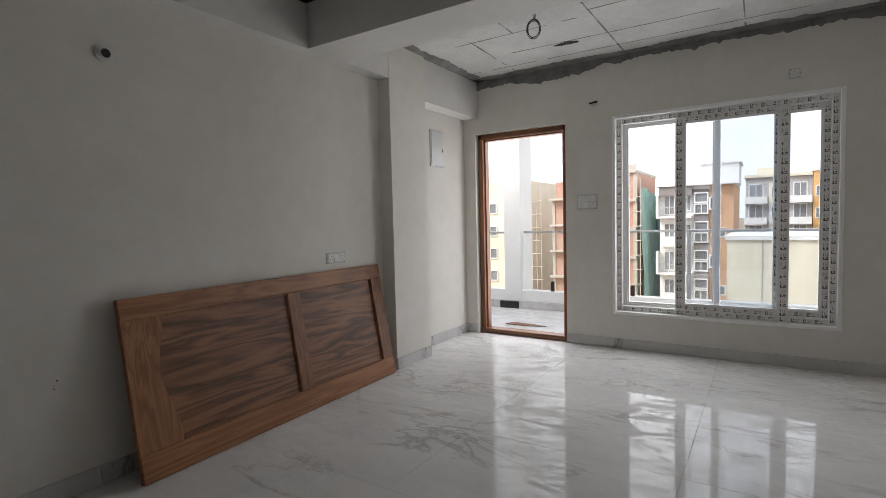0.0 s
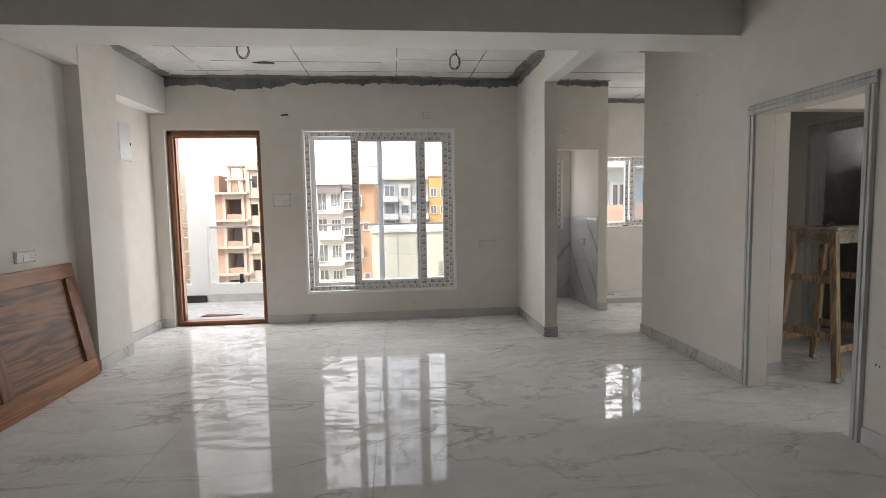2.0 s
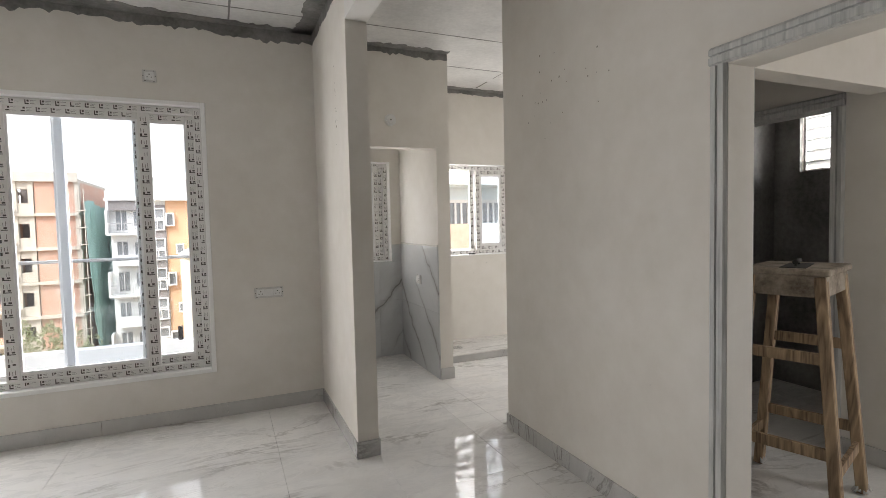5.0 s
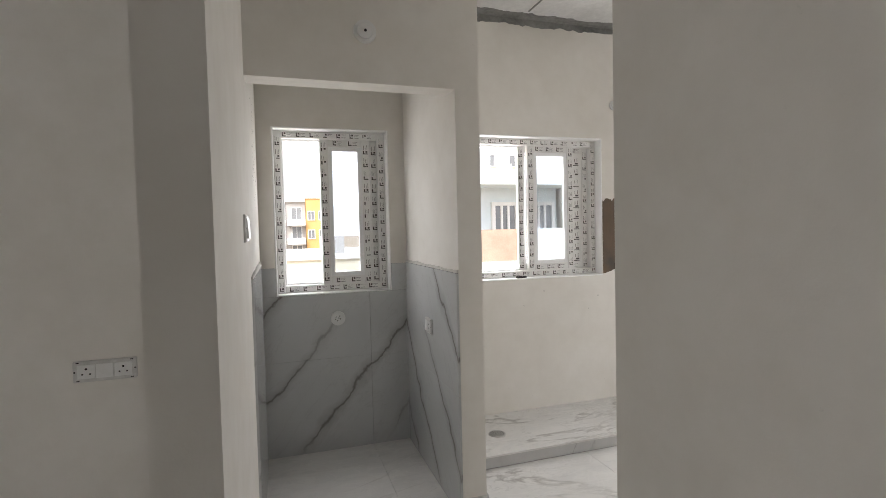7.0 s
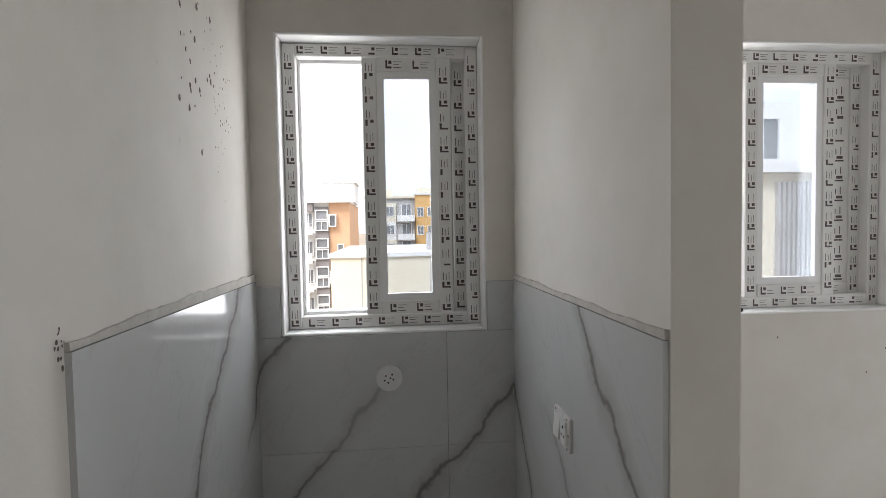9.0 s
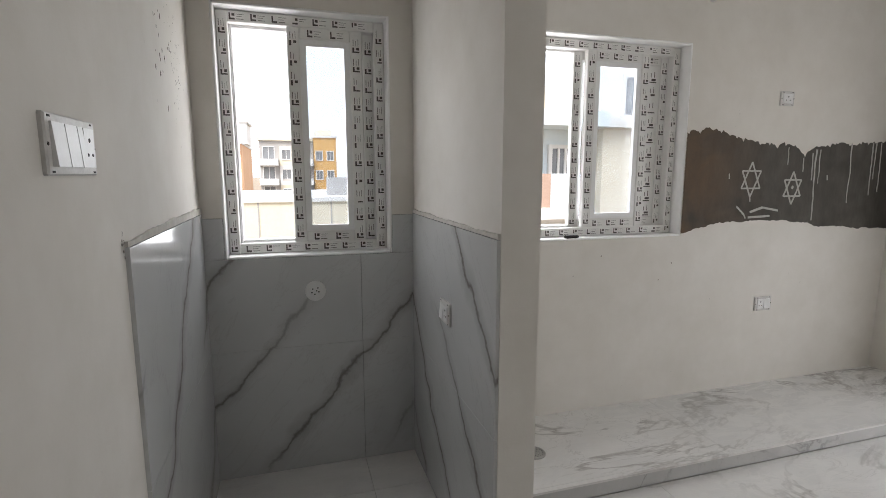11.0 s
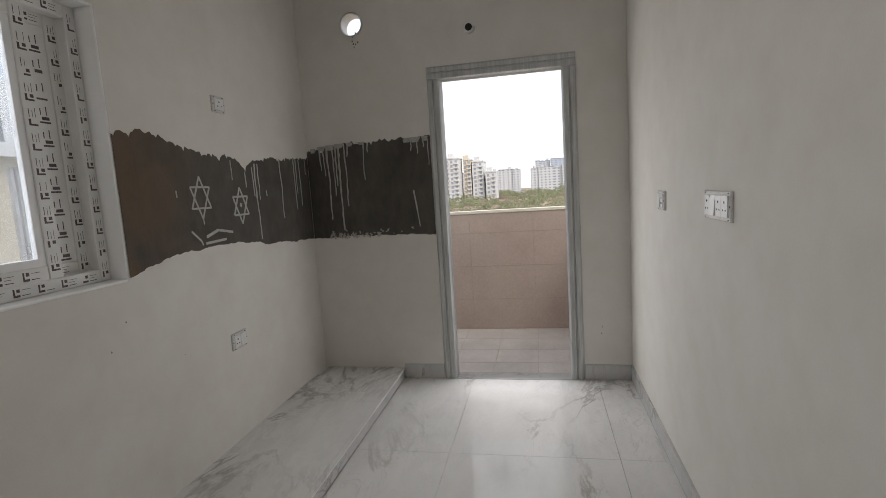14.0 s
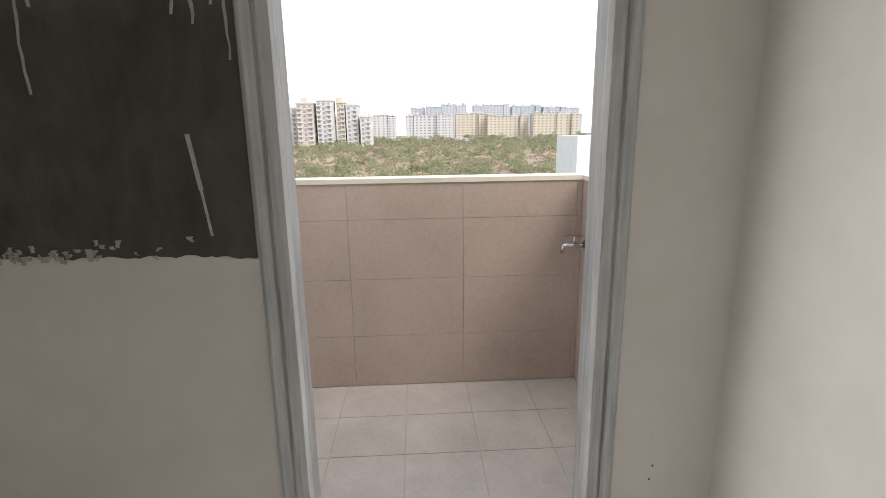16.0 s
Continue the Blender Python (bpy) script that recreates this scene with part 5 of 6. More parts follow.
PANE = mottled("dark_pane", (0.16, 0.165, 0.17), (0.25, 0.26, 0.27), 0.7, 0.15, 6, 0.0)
REDSTONE = mottled("red_granite_panel", (0.38, 0.25, 0.19), (0.50, 0.36, 0.28), 2, 0.4, 20, 0.0)


def brick_mat():
    m, nt, b = nodes_of("raw_brickwork", 0.9)
    v = tex_coord(nt, (1, 1, 1), (90, 0, 0))
    br = nt.nodes.new("ShaderNodeTexBrick")
    br.inputs["Scale"].default_value = 4.0
    br.inputs["Color1"].default_value = (0.38, 0.16, 0.10, 1)
    br.inputs["Color2"].default_value = (0.48, 0.22, 0.14, 1)
    br.inputs["Mortar"].default_value = (0.50, 0.44, 0.38, 1)
    br.inputs["Mortar Size"].default_value = 0.03
    nt.links.new(v, br.inputs["Vector"])
    stain = ramp(nt, noise_tex(nt, tex_coord(nt), 0.5, 4), [(0.4, 0.0), (0.75, 0.6)])
    nt.links.new(mix(nt, stain, br.outputs["Color"], (0.44, 0.36, 0.28)), b.inputs["Base Color"])
    return m


BRICK = brick_mat()


def net_mat():
    m, nt, b = nodes_of("green_net_hazed", 0.9)
    v = tex_coord(nt, (1, 1, 0.25))
    f = noise_tex(nt, v, 1.1, 5, 0.6, 0.8)
    # green paled and greyed, with air haze painted into it
    nt.links.new(ramp(nt, f, [(0.3, (0.24, 0.40, 0.36)), (0.7, (0.36, 0.52, 0.48))]), b.inputs["Base Color"])
    bump(nt, b, f, 0.6, 0.2)
    return m


NET = net_mat()


def house(label, name="apartment_building"):
    return thing(name, label, "building")


def pane_window(parent, x, y, z, w, h, bars=2, frame=P_WHITE, proud=0.12):
    """A window on a facade that looks towards -y: white surround, dark panes between bars."""
    wn_ = thing("window", "", "")
    wn_.parent = parent
    t = 0.12
    bm = bmesh.new()
    for b in ((x - t, y - proud, z - t, x, y, z + h + t), (x + w, y - proud, z - t, x + w + t, y, z + h + t), (x, y - proud, z + h, x + w, y, z + h + t), (x, y - proud, z - t, x + w, y, z)):
        bm_box(bm, *b)
    for k in range(1, bars):
        bm_box(bm, x + w * k / bars - 0.04, y - proud * 0.7, z, x + w * k / bars + 0.04, y - 0.02, z + h)
    part("frame", bm, frame, wn_)
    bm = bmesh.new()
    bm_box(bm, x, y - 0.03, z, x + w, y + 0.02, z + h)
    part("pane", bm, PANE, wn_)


def strip(parent, name, box, mat):
    bm = bmesh.new()
    bm_box(bm, *box)
    return part(name, bm, mat, parent)


ST = 3.0
# white, brown and orange flats
Y = 54.0
hb = house("white and brown apartment block with an orange corner")
strip(hb, "wall", (-6.9, Y, GZ, -2.1, Y + 14, 4.3), P_WHITE)
strip(hb, "wall", (-2.1, Y - 0.05, GZ, 0.05, Y + 14, 4.3), P_ORANGE)
strip(hb, "roof", (-7.2, Y - 0.9, 4.3, 0.15, Y + 14.1, 4.5), P_WHITE)
strip(hb, "eave_band", (-6.9, Y - 0.7, 3.35, -3.7, Y, 4.29), P_BROWN)
strip(hb, "stair_tower", (-3.2, Y + 3, 4.5, 0.4, Y + 9, 6.7), P_WHITE)
strip(hb, "tower_roof", (-3.4, Y + 2.8, 6.7, 0.6, Y + 9.2, 6.9), P_WHITE)
strip(hb, "window_column", (-3.55, Y - 0.25, GZ, -2.15, Y, 3.9), P_BROWN)
for f in range(5):
    z = 1.3 - f * ST
    if f % 2 == 0:
        strip(hb, "balcony_slab", (-7.1, Y - 1.3, z - 0.35, -3.7, Y, z - 0.15), P_WHITE)
        strip(hb, "balcony_cheek", (-7.1, Y - 1.3, z - 0.15, -6.9, Y, z + 2.1), P_WHITE)
        for k in range(14):
            strip(hb, "baluster", (-6.85 + 0.22 * k, Y - 1.28, z - 0.15, -6.82 + 0.22 * k, Y - 1.25, z + 0.75), P_GREY)
        strip(hb, "handrail", (-6.9, Y - 1.3, z + 0.75, -3.75, Y - 1.22, z + 0.82), P_GREY)
    else:
        strip(hb, "balcony_wall", (-6.6, Y - 1.1, z - 0.35, -3.8, Y - 0.9, z + 0.7), P_WHITE)
        strip(hb, "balcony_slab", (-6.6, Y - 0.9, z - 0.35, -3.8, Y, z - 0.15), P_GREY)
    pane_window(hb, -6.4, Y - 0.01, z + 0.1, 0.9, 1.9, 2)
    pane_window(hb, -4.9, Y - 0.01, z + 0.5, 1.0, 1.4, 3)
    pane_window(hb, -3.4, Y - 0.26, z + 0.15, 1.1, 0.85, 2, P_WHITE, 0.2)
    pane_window(hb, -3.4, Y - 0.26, z + 1.3, 1.1, 0.85, 1, P_WHITE, 0.2)
    if f % 2 == 0:
        pane_window(hb, -2.0, Y - 0.06, z + 0.55, 0.55, 1.1, 1, P_WHITE, 0.45)
    else:
        pane_window(hb, -1.2, Y - 0.06, z + 0.7, 0.5, 0.8, 1, P_WHITE, 0.1)

# far grey and white flats with an orange end, and a yellow block
Y = 82.0
hc = house("grey and white apartment block with long balconies")
strip(hc, "wall", (0.3, Y, GZ, 8.3, Y + 14, 6.4), P_GREY)
strip(hc, "roof", (0.1, Y - 0.4, 6.4, 8.3, Y + 14.2, 6.8), P_CREAM)
strip(hc, "stair_tower", (1.6, Y + 3, 6.8, 4.6, Y + 8, 8.0), P_CREAM)
hy = house("ochre apartment block with white windows")
strip(hy, "wall", (8.35, Y - 0.6, GZ, 11.8, Y + 12, 6.9), P_YELLOW)
strip(hy, "roof", (8.2, Y - 0.8, 6.9, 12.0, Y + 12.2, 7.2), P_WHITE)
strip(hy, "stair_tower", (8.9, Y + 2, 7.2, 11.3, Y + 7, 8.3), P_CREAM)
for f in range(5):
    z = 3.1 - f * ST
    strip(hc, "balcony", (0.2, Y - 1.4, z - 0.5, 3.0, Y, z + 0.5), P_WHITE)
    strip(hc, "balcony", (5.4, Y - 1.4, z - 0.5, 8.2, Y, z + 0.5), P_WHITE)
    strip(hc, "white_panel", (3.2, Y - 0.3, z - 0.5, 5.2, Y, z + 2.5), P_WHITE if f % 2 else P_CREAM)
    pane_window(hc, 3.6, Y - 0.31, z + 0.5, 1.2, 1.4, 2)
    pane_window(hc, 0.8, Y - 0.01, z + 0.5, 1.6, 1.8, 2)
    pane_window(hc, 6.2, Y - 0.01, z + 0.5, 1.4, 1.8, 2)
    pane_window(hy, 8.7, Y - 0.61, z + 0.4, 0.9, 1.3, 2)
    pane_window(hy, 10.4, Y - 0.61, z + 0.4, 0.9, 1.3, 2)

# long low cream building close by
Y = 31.0
he = house("long blank cream building with vertical joints", "low_building")
strip(he, "wall", (0.75, Y, GZ, 24.0, Y + 16, -0.35), P_CREAM)
strip(he, "coping", (0.65, Y - 0.15, -0.35, 24.1, Y + 16, -0.1), P_WHITE)
for k in range(5):
    strip(he, "joint", (2.6 + 4.3 * k, Y - 0.03, GZ, 2.68 + 4.3 * k, Y, -0.36), P_GREY)
for k in range(7):
    strip(he, "vent_slat", (5.6, Y - 0.06, -3.6 + 0.16 * k, 6.2, Y - 0.01, -3.52 + 0.16 * k), P_GREY)
strip(he, "water_tank", (7.0, Y + 3, -0.1, 8.6, Y + 4.6, 1.1), P_GREY)

# brick building under construction, with its netted side
Y = 54.0
hk = house("unfinished red brick apartment block with open window holes")
# lower wing with open bays
for f in range(5):
    z = 3.6 - 3.1 * (f + 1)
    strip(hk, "slab", (-19.2, Y - 0.7, z + 2.85, -14.2, Y + 12, z + 3.1), P_CONC)
    strip(hk, "brick_wall", (-19.0, Y, z, -16.9, Y + 11, z + 2.85), BRICK)
    strip(hk, "brick_wall", (-15.0, Y, z, -14.2, Y + 11, z + 2.85), BRICK)
    strip(hk, "brick_wall", (-16.9, Y, z, -15.0, Y + 0.25, z + 0.6), BRICK)
    strip(hk, "lintel", (-16.9, Y, z + 2.3, -15.0, Y + 0.3, z + 2.85), P_CONC)
    # dark brown sheet behind the open bay: its inner shade given by colour
    strip(hk, "shade_sheet", (-16.9, Y + 2.5, z, -15.0, Y + 2.6, z + 2.85), P_BROWN)
    for x in (-18.9, -17.0, -14.9):
        strip(hk, "column", (x - 0.17, Y - 0.12, z, x + 0.17, Y + 0.3, z + 2.85), P_CONC)
strip(hk, "brick_wall", (-19.0, Y + 1, 3.6, -17.8, Y + 4, 5.6), BRICK)
for a in (-16.8, -15.4):
    strip(hk, "column", (a, Y + 1, 3.6, a + 0.35, Y + 1.4, 6.6), P_CONC)
    strip(hk, "brick_wall", (a + 0.35, Y + 1.1, 3.6, a + 1.1, Y + 1.35, 5.0), BRICK)
strip(hk, "slab", (-17.0, Y + 0.8, 5.0, -14.2, Y + 3, 5.2), P_CONC)
strip(hk, "slab", (-17.0, Y + 0.8, 6.6, -14.2, Y + 3, 6.8), P_CONC)
# taller wing, its brick panels framed by concrete
for f in range(6):
    z = 6.4 - 3.2 * (f + 1)
    strip(hk, "slab", (-14.4, Y - 0.35, z + 2.9, -9.3, Y + 12, z + 3.2), P_CONC)
    for x0_, x1_ in ((-12.75, -11.2), (-10.8, -9.5)):
        strip(hk, "brick_wall", (x0_, Y, z, x1_, Y + 0.25, z + 2.9), BRICK)
    strip(hk, "brick_wall", (-14.2, Y, z, -13.1, Y + 0.25, z + 0.9), P_CONC)
    strip(hk, "lintel", (-14.2, Y, z + 2.2, -13.1, Y + 0.25, z + 2.9), P_CONC)
    # same dark sheet, colouring in the shade of this wing's holes
    strip(hk, "shade_sheet", (-14.2, Y + 1.5, z, -13.1, Y + 1.6, z + 2.9), P_BROWN)
    for x in (-14.25, -13.0, -11.0, -9.45):
        strip(hk, "column", (x - 0.2, Y - 0.12, z, x + 0.2, Y + 0.35, z + 2.9), P_CONC)
    strip(hk, "brick_wall", (-9.6, Y + 0.4, z, -9.35, Y + 11.5, z + 2.9), BRICK)
strip(hk, "parapet", (-14.4, Y - 0.3, 6.4, -9.3, Y - 0.1, 7.0), P_CONC)
# safety net sheets, hung in folds along the side
nb = random.Random(3)
for i in range(5):
    bm = bmesh.new()
    ya, yb = Y - 0.6 + 2.6 * i, Y - 0.6 + 2.6 * (i + 1) - 0.05
    n, m = 5, 14
    top = 4.3 - 0.25 * i
    g = [[bm.verts.new((-8.7 - 0.16 * math.sin(a * 1.7 + i + b * 0.15) + nb.uniform(-0.08, 0.08) + 0.5 * (1 - b / m), ya + (yb - ya) * a / n, GZ + 0.2 + (top - nb.uniform(0, 0.3) - GZ) * b / m)) for b in range(m + 1)] for a in range(n + 1)]
    for a in range(n):
        for b in range(m):
            bm.faces.new((g[a][b], g[a + 1][b], g[a + 1][b + 1], g[a][b + 1]))
    ext = bmesh.ops.extrude_face_region(bm, geom=list(bm.faces))
    for v in [e for e in ext["geom"] if isinstance(e, bmesh.types.BMVert)]:
        v.co.x += 0.03
    part("safety_net", bm, NET, hk, "green safety net sheet")
# scaffold poles at the corner and beside the lower wing
for x0_, x1_, n in ((-22.6, -20.2, 5), (-9.25, -8.75, 2)):
    for i in range(n):
        x = x0_ + (x1_ - x0_) * i / (n - 1)
        bm = bmesh.new()
        bm_cyl(bm, (x, Y - 0.9, GZ), (x, Y - 0.9, 5.4), 0.05, sides=6)
        part("scaffold_pole", bm, P_CONC, hk)
    for k in range(9):
        bm = bmesh.new()
        bm_cyl(bm, (x0_ - 0.2, Y - 0.95, GZ + 1.6 * k + 1), (x1_ + 0.2, Y - 0.95, GZ + 1.6 * k + 1.1), 0.05, sides=6)
        part("scaffold_pole", bm, P_CONC, hk)

hw = house("pale cream apartment block with small windows")
strip(hw, "wall", (-30.0, 56, GZ, -23.2, 68, 6.2), P_CREAM)
hv = house("white apartment block with rows of windows")
strip(hv, "wall", (-48, 62, GZ, -33, 76, 3.8), P_WHITE)
for f in range(5):
    z = 0.9 - f * ST
    pane_window(hw, -28.6, 55.99, z + 1.2, 0.9, 1.2, 1)
    pane_window(hw, -25.4, 55.99, z + 1.2, 0.9, 1.2, 1)
    strip(hv, "ledge", (-48.2, 61.4, z - 0.4, -32.8, 62, z - 0.1), P_WHITE)
    for x in (-46.5, -43.5, -40.5, -37.5, -35.2):
        pane_window(hv, x, 61.99, z + 0.5, 1.6, 1.5, 2)

# pale blue house close to the kitchen side
Y = 12.0
hl = house("pale blue two-storey house with a red granite balcony", "house")
strip(hl, "wall", (8.6, Y + 1.6, GZ, 13.6, Y + 12, 2.75), P_BLUE)
strip(hl, "roof", (8.4, Y + 0.2, 2.75, 13.8, Y + 12.4, 3.2), P_BLUE)
strip(hl, "slab", (8.5, Y + 0.2, 0.0, 13.4, Y + 1.6, 0.35), P_WHITE)
strip(hl, "balcony_panel", (9.4, Y + 0.25, 0.35, 11.9, Y + 0.4, 1.35), REDSTONE)
strip(hl, "balcony_panel", (11.9, Y + 0.28, 0.35, 13.4, Y + 0.34, 1.35), P_BLUE)
strip(hl, "balcony_panel", (8.5, Y + 0.25, 0.35, 9.4, Y + 0.4, 1.35), P_WHITE)
for x in (11.2, 12.6):
    pane_window(hl, x, Y + 1.59, 0.9, 0.75, 1.25, 3)
    pane_window(hl, x - 0.2, Y + 0.99, -2.4, 1.2, 1.2, 3)
strip(hl, "render_patch", (9.4, Y + 1.55, 0.4, 10.6, Y + 1.6, 2.3), P_GREY)
strip(hl, "lower_wall", (8.5, Y + 1.0, GZ, 13.4, Y + 1.6, 0.0), P_WHITE)
strip(hl, "roof_room", (9.0, Y + 6, 3.2, 13.0, Y + 11, 5.6), P_WHITE)
pane_window(hl, 9.6, Y + 5.99, 3.6, 1.0, 1.4, 2)
hm = house("cream house with a ribbed vertical screen", "house")
strip(hm, "wall", (13.85, Y + 0.6, GZ, 27.0, Y + 9, 2.75), P_CREAM)
strip(hm, "roof", (13.85, Y + 0.3, 2.75, 27.2, Y + 9.2, 3.05), P_WHITE)
for k in range(10):
    strip(hm, "screen_slat", (15.4 + 0.15 * k, Y + 0.48, -4.0, 15.48 + 0.15 * k, Y + 0.6, 2.5), P_GREY)
strip(hm, "stair_tower", (16.0, Y + 4, 3.05, 21.0, Y + 8, 5.6), P_WHITE)
pane_window(hm, 17.0, Y + 3.99, 3.6, 1.2, 1.4, 2)
hn = house("tall cream apartment block with balconies")
strip(hn, "wall", (30, 62, GZ, 52, 76, 13.0), P_CREAM)
for f in range(6):
    z = 10.0 - f * ST
    for x in (31.0, 35.0, 39.0, 43.5, 47.5):
        pane_window(hn, x, 61.99, z, 1.7, 1.5, 2)
    strip(hn, "balcony", (32.9, 60.8, z - 0.7, 34.8, 62, z + 0.2), P_WHITE)
    strip(hn, "balcony", (41.2, 60.8, z - 0.7, 43.2, 62, z + 0.2), P_WHITE)


# far skyline to the east
def skyline_mat(name, wall, pane, sx=3.2, sz=3.1):
    m, nt, b = nodes_of(name, 0.8)
    v = tex_coord(nt)
    sep = nt.nodes.new("ShaderNodeSeparateXYZ")
    nt.links.new(v, sep.inputs[0])

    def cell(sock, size, lo, hi):
        fr = maths(nt, "FRACT", maths(nt, "DIVIDE", sock, size))
        return maths(nt, "MULTIPLY", maths(nt, "GREATER_THAN", fr, lo), maths(nt, "LESS_THAN", fr, hi))
    run = maths(nt, "ADD", sep.outputs["X"], sep.outputs["Y"])
    f = maths(nt, "MULTIPLY", cell(run, sx, 0.3, 0.75), cell(sep.outputs["Z"], sz, 0.3, 0.75))
    nt.links.new(mix(nt, f, wall, pane), b.inputs["Base Color"])
    return m


# pale, bluish walls and weak panes: distance haze is put into these colours
FAR = [skyline_mat("far_white_hazed", (0.56, 0.565, 0.57), (0.26, 0.28, 0.32), 4.6), skyline_mat("far_cream_hazed", (0.56, 0.515, 0.43), (0.30, 0.28, 0.26), 4.6),
       skyline_mat("far_grey_hazed", (0.47, 0.50, 0.54), (0.27, 0.30, 0.35), 5.2), skyline_mat("far_blue_hazed", (0.41, 0.46, 0.53), (0.28, 0.32, 0.39), 5.8)]
FAR_PLAIN = [mottled("far_white_paint", (0.54, 0.54, 0.54), (0.60, 0.60, 0.59), 0.1, 0.8, 1, 0), mottled("far_cream_paint", (0.55, 0.47, 0.34), (0.61, 0.53, 0.40), 0.1, 0.8, 1, 0),
             mottled("far_pink_paint", (0.52, 0.46, 0.42), (0.58, 0.52, 0.48), 0.1, 0.8, 1, 0)]
FAR_PANE = mottled("far_window_pane", (0.26, 0.27, 0.30), (0.33, 0.34, 0.37), 0.2, 0.4, 1, 0)


def far_block(label, x, y, w, d, top, k, r):
    """A slab of flats in bays that step in depth and height, with tank rooms on the roof."""
    th_ = thing("far_building", label, "building", "skyline")
    n = max(2, round(w / 9))
    for i in range(n):
        dx, dz = r.choice((0, 1.5, 3.0)), r.uniform(-1.2, 1.2)
        a = y + w * i / n
        strip(th_, "wall", (x + dx, a, GZ, x + d, a + w / n - 0.05, top + dz), FAR[k])
        strip(th_, "roof", (x + dx - 0.5, a, top + dz, x + d, a + w / n - 0.05, top + dz + 0.8), FAR[0])
        if r.random() < 0.6:
            strip(th_, "tank_room", (x + dx + 3, a + w / n * 0.3, top + dz + 0.8, x + 9, a + w / n * 0.3 + 3.5, top + dz + r.uniform(2.4, 4.0)), FAR[k])


def near_block(label, x, y, w, d, top, k):
    """Flats across the field, near enough to tell their windows and balconies apart."""
    th_ = thing("apartment_block", label, "building", "blocks across the field")
    strip(th_, "wall", (x, y, GZ, x + d, y + w, top), FAR_PLAIN[k])
    strip(th_, "roof", (x - 0.5, y - 0.3, top, x + d, y + w + 0.3, top + 0.9), FAR_PLAIN[0])
    strip(th_, "stair_tower", (x + 2, y + w * 0.4, top + 0.9, x + 8, y + w * 0.4 + 4, top + 4.0), FAR_PLAIN[k])
    cols = max(2, round(w / 4.2))
    bm_ = bmesh.new()
    bm_box(bm_, -0.15, -0.9, -0.95, 0.1, 0.9, 0.95)
    pane = mesh_of("window", bm_, FAR_PANE)
    bm_ = bmesh.new()
    bm_box(bm_, -1.2, -1.6, -0.5, 0.0, 1.6, 0.5)
    ledge = mesh_of("balcony", bm_, FAR_PLAIN[0])
    for f in range(int((top - GZ - 3) / 3.3)):
        for c in range(cols):
            yy, zz = y + w * (c + 0.5) / cols, top - 2.1 - 3.3 * f
            for nm, me, dz in (("window", pane, 0.0), ("balcony", ledge, -1.4)):
                if nm == "balcony" and c % 2:
                    continue
                o = new(nm, me)
                o.parent, o.location = th_, (x, yy, zz + dz)


rf = random.Random(12)
for y, w, top, k in ((33, 8, 12, 0), (43, 9, 21, 0), (53, 6, 23, 1), (61, 11, 24, 0), (74, 12, 22, 2), (88, 12, 19, 0), (104, 16, 20, 0), (124, 18, 26, 1)):
    near_block("pale apartment block with balconies beyond the scrub", 400 + rf.uniform(-6, 18), y, w, 20, top, k)
y = 70.0
while y > -420:
    w = rf.uniform(26, 56)
    far_block("far apartment slab on the horizon with haze in its colour", 640 + rf.uniform(-40, 60), y - w, w, 22, rf.uniform(17, 23), rf.choice((0, 0, 1, 2)), rf)
    y -= w + rf.choice((0, 2, 6, 14))
y = 5.0
while y > -480:
    w = rf.uniform(20, 44)
    far_block("tall apartment slab far behind the others with haze in its colour", 860 + rf.uniform(-40, 60), y - w, w, 22, rf.uniform(36, 42), rf.choice((2, 3, 2)), rf)
    y -= w + rf.choice((1, 3, 10))
y = 60.0
while y < 420:
    w = rf.uniform(18, 34)
    far_block("far apartment slab on the horizon with haze in its colour", 760 + rf.uniform(-60, 120), y, w, 22, rf.uniform(10, 24), rf.choice((0, 2, 3)), rf)
    y += w + rf.choice((4, 10, 20))
hr = house("pale blue-grey unfinished house at the field edge", "house")
strip(hr, "wall", (88, -47, GZ, 100, -26.2, 0.2), P_BLUE)
for k in range(3):
    for a in range(4):
        strip(hr, "window", (87.9, -30.0 - 4.5 * a, -2.2 - 3.3 * k, 88.02, -28.9 - 4.5 * a, -0.8 - 3.3 * k), PANE)
fw = thing("boundary_wall", "long pale compound wall across the field", "wall")
strip(fw, "wall", (560, -220, GZ, 560.6, 30, GZ + 4.0), FAR[2])

# scrub: bushes of many small leaf clumps over the open field
def foliage(name, dark, light):
    m, nt, b = nodes_of(name, 0.9)
    g = nt.nodes.new("ShaderNodeNewGeometry")
    f = maths(nt, "ADD", maths(nt, "MULTIPLY", g.outputs["Random Per Island"], 0.22), maths(nt, "MULTIPLY", noise_tex(nt, tex_coord(nt), 0.09, 3), 0.9))
    col = ramp(nt, f, [(0.2, dark), (0.9, light)])
    nt.links.new(col, b.inputs["Base Color"])
    tl = nt.nodes.new("ShaderNodeBsdfTranslucent")
    nt.links.new(col, tl.inputs["Color"])
    mx = nt.nodes.new("ShaderNodeMixShader")
    mx.inputs["Fac"].default_value = 0.5
    nt.links.new(b.outputs[0], mx.inputs[1])
    nt.links.new(tl.outputs[0], mx.inputs[2])
    nt.links.new(mx.outputs[0], nt.nodes["Material Output"].inputs["Surface"])
    return m


# lighter than real leaves: the field's haze is mixed into both colours
LEAF = foliage("scrub_leaves_hazed", (0.22, 0.24, 0.14), (0.37, 0.39, 0.25))
DRY = foliage("dry_scrub_hazed", (0.29, 0.235, 0.185), (0.42, 0.35, 0.29))


